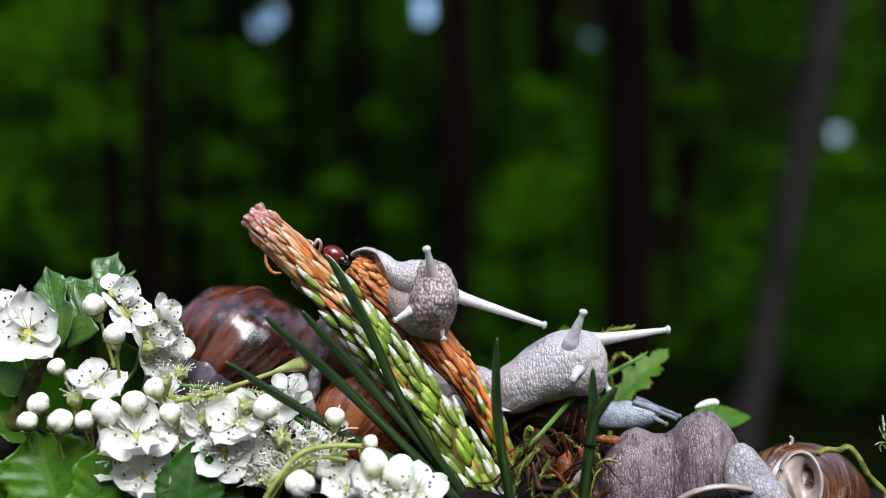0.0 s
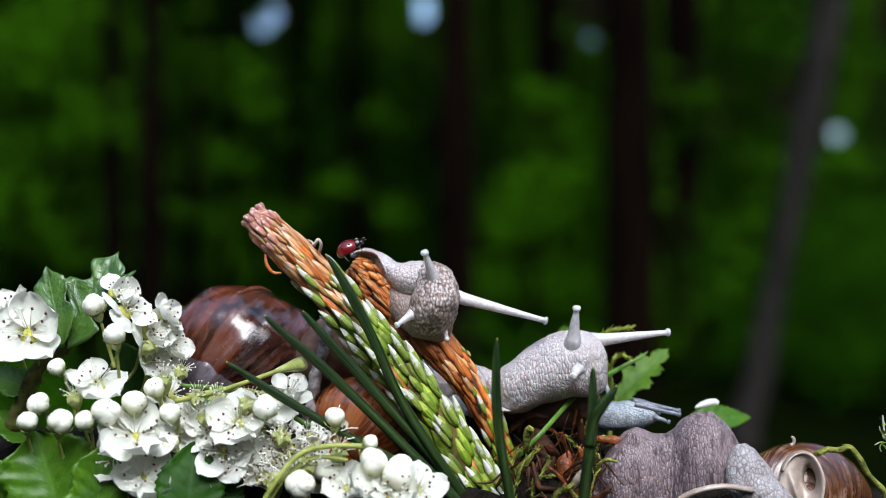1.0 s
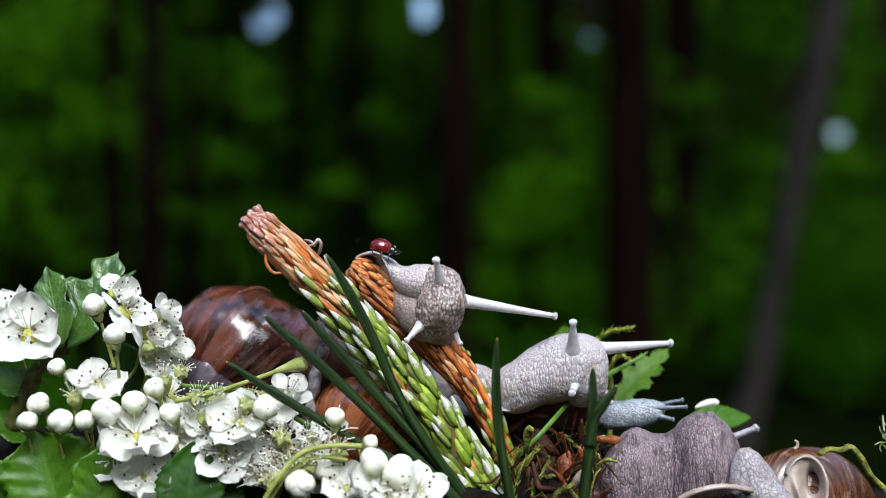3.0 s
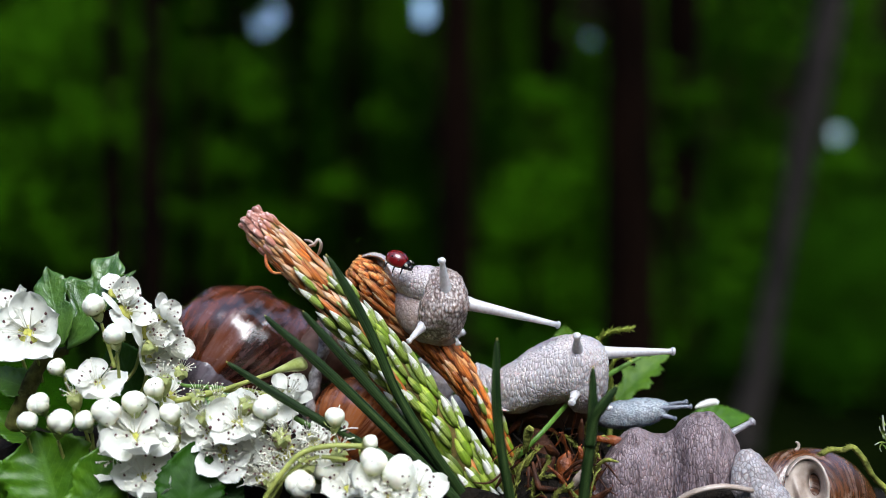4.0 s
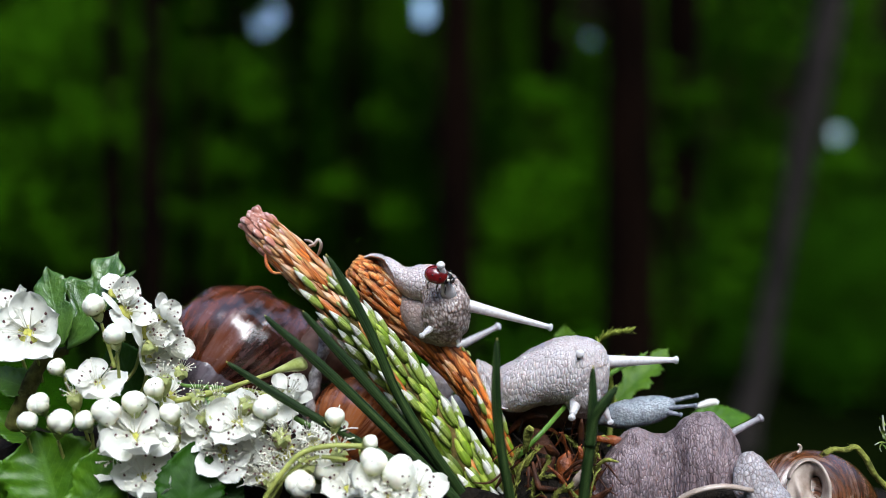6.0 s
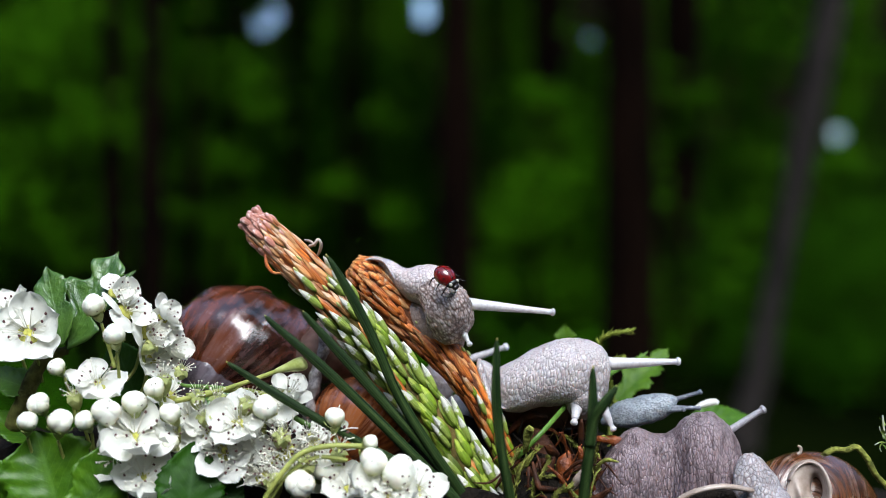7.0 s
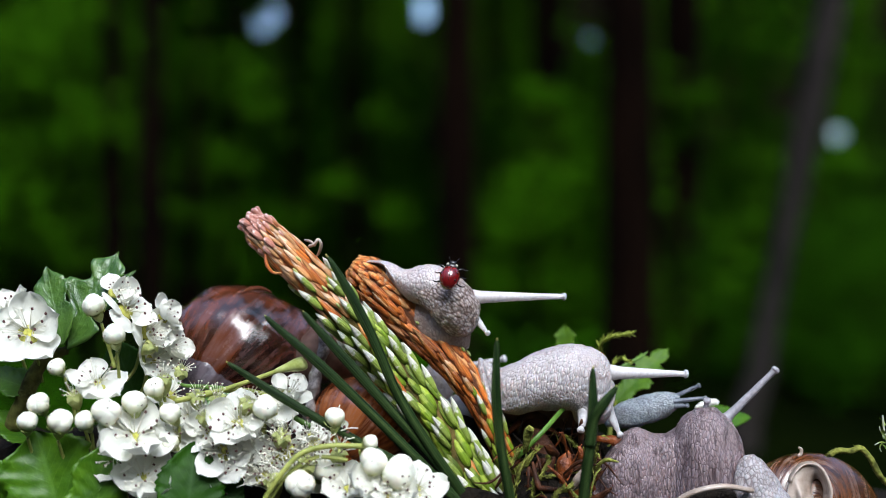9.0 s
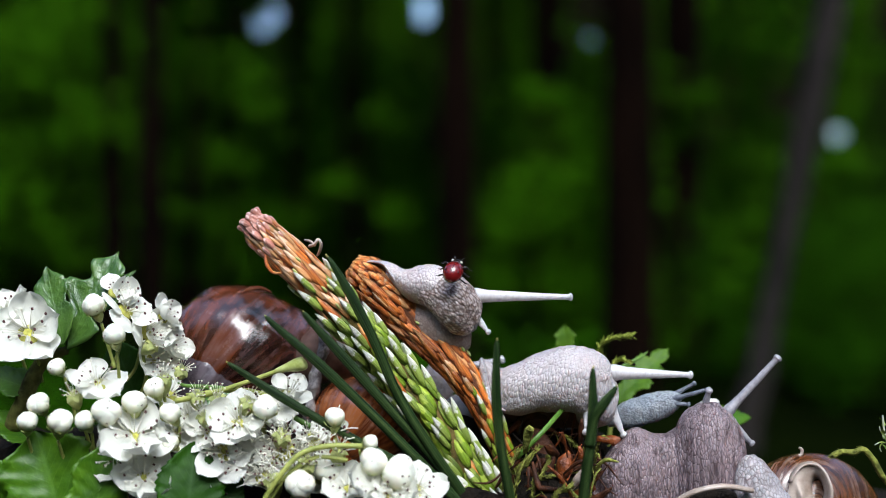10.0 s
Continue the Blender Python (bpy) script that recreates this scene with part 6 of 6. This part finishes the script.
dead_leaf([(930, 760, 4, 3, 3), (950, 775, 3, 16, 5), (965, 800, 2, 18, 5), (970, 830, 1, 10, 4), (970, 845, 1, 2, 2)], M_LITTER, "dark brown dead leaf under the pale snail")
dead_leaf([(1010, 868, -10, 3, 3), (1022, 850, -11, 7, 4), (1030, 838, -11, 6, 4), (1034, 830, -11, 2, 2)], M_LIP, "torn cream petal in the litter", "loose_petal")
dead_leaf([(428, 519, 9, 2, 5), (446, 512, 9, 4, 16), (466, 512, 9, 4, 14), (482, 519, 9, 2, 5)], M_BUDSCALE, "dry rusty flake on top of the brown shell", "dry_flake")
# Added filler under the pieces; its near-black colour makes the gaps look shaded.
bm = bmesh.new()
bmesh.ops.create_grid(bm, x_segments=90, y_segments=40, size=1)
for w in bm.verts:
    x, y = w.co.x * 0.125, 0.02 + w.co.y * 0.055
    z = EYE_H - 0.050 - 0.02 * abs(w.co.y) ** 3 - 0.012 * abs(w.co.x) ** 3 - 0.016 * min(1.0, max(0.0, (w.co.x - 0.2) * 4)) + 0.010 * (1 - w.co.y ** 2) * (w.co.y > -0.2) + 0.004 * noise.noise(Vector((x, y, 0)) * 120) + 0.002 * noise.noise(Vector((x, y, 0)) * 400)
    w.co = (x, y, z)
tagged(new("mound_filler", mesh_of("mound_filler", bm, M_SOILSHADE)), "added filler of moss and soil under the snails, gap shade in its colour", "moss", kind="stuff")


# ---- what moves ----
def tent_rows(ob, rows):
    """Rows of (t, tip u, v, y, base u, v, y): the stalk's end stays on the tip, its root sinks into the head."""
    L, o = TENT_LEN[ob.name], ORIGIN[ob.parent.name]
    out = []
    for t, tu, tv, ty, bu, bv, by in rows:
        tip, base = at(tu, tv, ty), at(bu, bv, by)
        d = (tip - base).normalized()
        out.append((t, aim(tip - d * L - o, tip - o)))
    return out


def piece_rows(ob, rows):
    """Rows of (t, du, dv, dy, clockwise degrees in the upright plane, turn about the upright): moves a piece from where it was built."""
    p = ORIGIN[ob.name]
    o = ORIGIN[ob.parent.name] if ob.parent else Vector()
    out = []
    for t, du, dv, dy, cw, tz in rows:
        q = p + Vector((du * STEP, dy * 1e-3, -dv * STEP)) - o
        out.append((t, Matrix.Translation(q) @ pose(0, 0, 0, 0, cw, 0) @ pose(0, 0, 0, 0, 0, tz)))
    return out


def bug_rows(rows):
    """Rows of (t, u, v, y, heading, up)."""
    out = []
    for t, u, v, y, hx, hy, hz, ux, uy, uz in rows:
        x = Vector((hx, hy, hz)).normalized()
        z = Vector((ux, uy, uz))
        z = (z - x * z.dot(x)).normalized()
        out.append((t, Matrix.Translation(at(u, v, y)) @ Matrix((x, z.cross(x), z)).transposed().to_4x4()))
    return out


def motions():
    walk(shoot_a, piece_rows(shoot_a, [(0, 0, 0, 0, 0, 0), (1, 0, 0, 0, 0, 0), (2.5, 0, 0, 0, -0.35, 0), (5, 0, 0, 0, -0.55, 0), (10, 0, 2, 0, -0.75, 0)]))
    walk(a_neck, piece_rows(a_neck, [(0, 0, 0, 0, 0, 0), (1, 0, 2, 0, 0, 0), (2.5, 6, 6, 0, 0, 0), (4, 12, 10, 0, 0, 0), (5.5, 14, 10, 0, -1, 0), (7, 14, 15, 0, -5, 0), (8, 14, 18, 0, -7, 0), (10, 14, 19, 0, -8, 0)]))
    walk(a_head, piece_rows(a_head, [(0, 0, 0, 0, 0, 0), (1, 2, 4, 0, 0, 0), (2.5, 10, 8, 0, 2, 0), (4, 18, 14, 0, 2, 0), (5.5, 20, 15, 0, -6, 0), (7, 16, 16, 1, -32, 10), (8, 18, 11, 1.5, -46, 12), (9, 20, 8, 2, -52, 14), (10, 23, 6, 2, -54, 14)]))
    walk(a_throat, piece_rows(a_throat, [(0, 0, 0, 0, 0, 0), (2.5, 10, 8, 0, 0, 0), (5.5, 20, 14, 0, 0, 0), (7, 28, 18, 3, -4, 0), (8, 32, 24, 3, -8, 0), (10, 36, 26, 3, -10, 0)]))
    walk(a_far, tent_rows(a_far, [(0, 968, 577, -2, 800, 522, 2), (1, 970, 569, -2, 802, 524, 2), (2.5, 982, 556, -2, 812, 530, 2), (4, 992, 576, -2, 820, 536, 2), (4.5, 987, 583, -2, 822, 538, 2), (5.5, 977, 587, -2, 824, 540, 2),
                                  (7, 983, 553, 2, 830, 538, 2), (8, 994, 532, 4, 838, 530, 2), (9, 1003, 525, 4, 846, 526, 2), (10, 1014, 526, 4, 850, 524, 2)]))
    walk(a_near, tent_rows(a_near, [(0, 754, 436, -8, 770, 500, -3), (1, 750, 443, -8, 771, 504, -3), (2, 753, 450, -8, 775, 508, -3), (2.5, 761, 454, -8, 778, 508, -3), (4, 781, 457, -9, 790, 518, -4), (5, 779, 456, -10, 793, 522, -4),
                                    (5.6, 777, 456, -12, 794, 524, -6), (6.8, 795, 505, -8, 805, 535, 4), (7.5, 812, 515, -4, 815, 535, 8), (10, 825, 515, 0, 825, 530, 12)]))
    walk(a_low, tent_rows(a_low, [(0, 697, 568, -8, 735, 545, -2), (1, 700, 577, -8, 738, 550, -2), (2.5, 714, 602, -8, 748, 566, -2), (4, 722, 606, -8, 755, 570, -2), (5.7, 732, 603, -8, 765, 572, -2), (6.8, 786, 560, -5, 808, 552, 1), (7.5, 786, 551, -2, 806, 545, 4), (8.5, 792, 545, 2, 812, 540, 8), (10, 798, 540, 2, 818, 535, 8)]))
    walk(a_low2, tent_rows(a_low2, [(0, 786, 604, -2, 780, 570, -1), (1, 792, 604, -2, 785, 570, -1), (2.5, 816, 612, -1, 798, 575, 0), (4, 812, 612, -1, 800, 578, 0), (5.7, 808, 615, 0, 802, 580, 0), (6.8, 829, 613, -3, 815, 582, -1), (7.5, 842, 611, -3, 827, 580, -1),
                                    (8.5, 861, 593, -1, 840, 568, 3), (10, 866, 590, -1, 845, 564, 3)]))
    walk(b_body, piece_rows(b_body, [(0, 0, 0, 0, 0, 0), (1.5, 0, 0, 0, 1, 0), (4, 0, -1, 0, 4.5, 0), (5.5, 0, -4, 0, 6.5, 0), (7.5, 0, -5, 0, 10.5, 0), (9, 0, -3, 0, 13.5, 0), (10, 2, -2, 0, 14.5, 0)]))
    walk(b_head, piece_rows(b_head, [(0, 0, 0, 0, 0, 0), (1, -6, 2, 0, 2, 0), (2.5, -6, 14, 0, 5, 0), (4, -2, 30, 0, 8, 0), (5.5, 0, 38, 0, 10, 0), (7.5, 4, 44, 0, 12, 10), (8.5, 12, 52, 0, 14, 18), (10, 22, 58, 0, 14, 22)]))
    walk(b_far, tent_rows(b_far, [(0, 1187, 583, 2, 1055, 602, 1), (1, 1187, 588, 2, 1053, 603, 1), (2.5, 1190, 600, 2, 1055, 614, 1), (4, 1196, 622, 2, 1056, 625, 1), (5.5, 1200, 635, 2, 1060, 638, 1), (7.5, 1208, 643, 2, 1065, 648, 1), (9, 1219, 662, 2, 1080, 660, 1), (10, 1227, 664, 2, 1088, 660, 1)]))
    walk(b_near, tent_rows(b_near, [(0, 1034, 548, -7, 1012, 602, -4), (1, 1021, 541, -7, 1014, 602, -4), (2.5, 1013, 556, -8, 1012, 612, -4), (4, 1021, 592, -9, 1022, 625, -3), (4.5, 1024, 606, -8.5, 1023, 632, 2), (5.7, 1026, 622, -7, 1024, 638, 4), (7.5, 1035, 640, -4, 1036, 650, 4), (10, 1050, 668, 2, 1052, 672, 10)]))
    walk(b_low, tent_rows(b_low, [(0, 1013, 673, -9, 1026, 648, -3), (1, 1014, 668, -9, 1026, 646, -3), (2, 1015, 680, -9, 1024, 655, -3), (2.5, 1012, 692, -8, 1022, 662, -3), (4, 1011, 716, -7, 1022, 685, -2), (5.5, 1010, 738, -6, 1020, 705, -2), (7.5, 1018, 756, -5, 1024, 720, -2), (9, 1027, 766, -5, 1034, 728, -2), (10, 1036, 770, -5, 1044, 735, -2)]))
    walk(b_low2, tent_rows(b_low2, [(0, 1080, 694, 0, 1058, 656, 0), (2.5, 1082, 712, 0, 1064, 680, 0), (5.5, 1080, 745, 0, 1066, 712, 0), (7.5, 1090, 768, -1, 1074, 735, 0), (10, 1106, 774, -1, 1090, 742, 0)]))
    walk(c_neck, piece_rows(c_neck, [(0, 0, 0, 0, 0, 0), (7, 1, 0, 0, 0, 0), (8, 2, -2, 0, 0, 0), (9, 4, -8, 0, 1, 0), (10, 7, -17, 0, 1, 0)]))
    walk(c_far, tent_rows(c_far, [(0, 1292, 782, 2, 1240, 800, 2), (1, 1294, 780, 2, 1240, 800, 2), (1.5, 1320, 775, 2, 1240, 800, 2), (2, 1336, 768, 2, 1250, 798, 2), (2.5, 1345, 760, 2, 1260, 790, 2), (4, 1336, 744, 2, 1260, 785, 2), (5, 1333, 744, 2, 1260, 785, 2), (5.5, 1344, 745, 2, 1262, 785, 2),
                                  (7, 1355, 722, 2, 1270, 775, 2), (8, 1366, 696, 2, 1278, 760, 2), (8.5, 1372, 670, 2, 1280, 752, 2), (9, 1376, 651, 2, 1284, 742, 2), (9.5, 1379, 637, 2, 1287, 732, 2), (10, 1380, 630, 2, 1290, 726, 2)]))
    walk(c_near, tent_rows(c_near, [(0, 1250, 770, 2, 1248, 800, 2), (8, 1250, 750, 2, 1248, 790, 2), (9, 1252, 705, -2, 1248, 740, 0), (10, 1256, 687, -4, 1247, 720, -2)]))
    walk(c_low, tent_rows(c_low, [(0, 1290, 800, 4, 1260, 790, 4), (8.5, 1296, 790, 4, 1265, 770, 4), (9.2, 1310, 785, 2, 1285, 755, 2), (9.6, 1322, 784, 2, 1296, 752, 2), (10, 1334, 788, 2, 1300, 756, 2)]))
    walk(snail_d, piece_rows(snail_d, [(0, 0, 0, 0, 0, 0), (1, 3, 1, 0, 0, 0), (2.5, 8, 6, 0, 0, 0), (4, 11, 10, 0, 0, 0), (5.5, 14, 13, 0, 0, 0), (7.5, 15, 18, 0, 0, 0), (10, 17, 20, 0, 0, 0)]))
    walk(e_body, piece_rows(e_body, [(0, 0, 0, 0, 0, 0), (1, 0, 0, 0, 0, 0), (2.5, 8, -1, 0, -3, 0), (4, 18, -3, 0, -5, 0), (5.5, 26, -4, 0, -7, 0), (7.5, 36, -8, 0, -12, 0), (9, 40, -8, 0, -14, 0), (10, 44, -9, 0, -15, 0)]))
    walk(e_t1, tent_rows(e_t1, [(0, 1206, 738, 9, 1150, 716, 9), (1, 1205, 728, 9, 1150, 716, 9), (2.5, 1208, 706, 8, 1160, 716, 9), (4, 1218, 711, 8, 1170, 718, 9), (5.5, 1232, 703, 8, 1185, 712, 9), (7.5, 1243, 690, 8, 1190, 708, 9), (9, 1240, 681, 8, 1195, 702, 9), (10, 1232, 677, 8, 1190, 700, 9)]))
    walk(e_t2, tent_rows(e_t2, [(0, 1200, 742, 6, 1148, 722, 7), (1, 1206, 735, 6, 1150, 722, 7), (2.5, 1214, 722, 6, 1160, 722, 7), (4, 1226, 719, 6, 1170, 722, 7), (5.5, 1232, 716, 6, 1180, 722, 7), (7.5, 1244, 722, 6, 1195, 720, 7), (9, 1252, 704, 6, 1198, 710, 7), (10, 1258, 688, 5, 1200, 704, 7)]))
    walk(e_l1, tent_rows(e_l1, [(0, 1182, 752, 6, 1158, 740, 7), (2.5, 1192, 744, 6, 1168, 738, 7), (5.5, 1205, 738, 6, 1182, 732, 7), (7.5, 1215, 722, 6, 1192, 724, 7), (10, 1222, 716, 6, 1198, 715, 7)]))
    walk(f_t, tent_rows(f_t, [(0, 770, 620, 20, 730, 660, 24), (3.8, 815, 590, 20, 745, 645, 24), (4.5, 842, 575, 20, 770, 625, 24), (5, 864, 571, 20, 790, 618, 24), (5.7, 881, 571, 20, 790, 618, 24), (6.8, 898, 604, 20, 800, 645, 24), (7.2, 901, 620, 20, 800, 648, 24), (8, 900, 632, 20, 800, 655, 24), (10, 893, 636, 20, 800, 655, 24)]))
    walk(bug, bug_rows([(0, 590, 457, 1, 0.8, -0.3, -0.4, 0.3, -0.3, 0.8), (0.5, 605, 454, 1, 0.9, 0, 0.1, 0, -0.3, 0.9), (1, 620, 446, 0, 0.8, 0, 0.55, -0.4, -0.3, 0.8), (1.5, 634, 442, 4, 0.95, 0, 0.2, -0.2, -0.3, 0.9),
                        (2.5, 661, 440, 6, 0.95, 0, -0.05, 0, -0.2, 1), (3.8, 698, 462, -2, 0.8, -0.3, -0.45, 0.2, -0.5, 0.8), (4.5, 720, 473, -4, 0.9, -0.1, -0.25, 0, -0.65, 0.75), (5, 745, 480, -7, 0.95, 0, -0.2, 0, -0.7, 0.7),
                        (5.7, 767, 491, -8, 0.95, 0.1, -0.1, 0, -0.75, 0.65), (6.8, 786, 493, -9, 0.4, -0.5, -0.7, 0, -0.6, 0.8), (7.2, 789, 495, -8.5, 0.85, -0.1, -0.25, 0, -0.7, 0.7), (8, 791, 491, -7, 0.8, 0.2, 0.3, 0, -0.8, 0.6),
                        (8.5, 793, 491, -7, 0.45, 0.3, 0.7, 0, -0.85, 0.5), (9, 796, 492, -7, 0.2, 0.3, 0.85, 0, -0.9, 0.4), (10, 802, 485, -7, 0.3, 0.6, 0.7, 0, -0.8, 0.6)]))
    walk(moss_b, piece_rows(moss_b, [(0, 0, 0, 0, 0, 0), (2.5, 3, 0, 0, 0, 0), (5.5, 11, 0, 0, 0, 0), (7.5, 15, 0, 0, 0, 0), (10, 26, 4, 0, 0, 0)]))
    walk(speck, piece_rows(speck, [(0, 0, 0, 0, 0, 0), (1, 3, 1, 0, 0, 0), (2.5, 8, 6, 0, 0, 0), (4, 11, 10, 0, 0, 0), (5.5, 14, 13, 0, 0, 0), (7.5, 15, 18, 0, 0, 0), (10, 17, 20, 0, 0, 0)]))
    walk(moss_d, piece_rows(moss_d, [(0, 0, 0, 0, 0, 0), (10, 0, 8, 0, 0, 0)]))
    walk(moss_a, piece_rows(moss_a, [(0, 0, 0, 0, 0, 0), (2.5, 0, 1, 0, 0, 0), (7, 0, 6, 0, 0, 0), (10, 1, 14, 0, 0, 0)]))


motions()
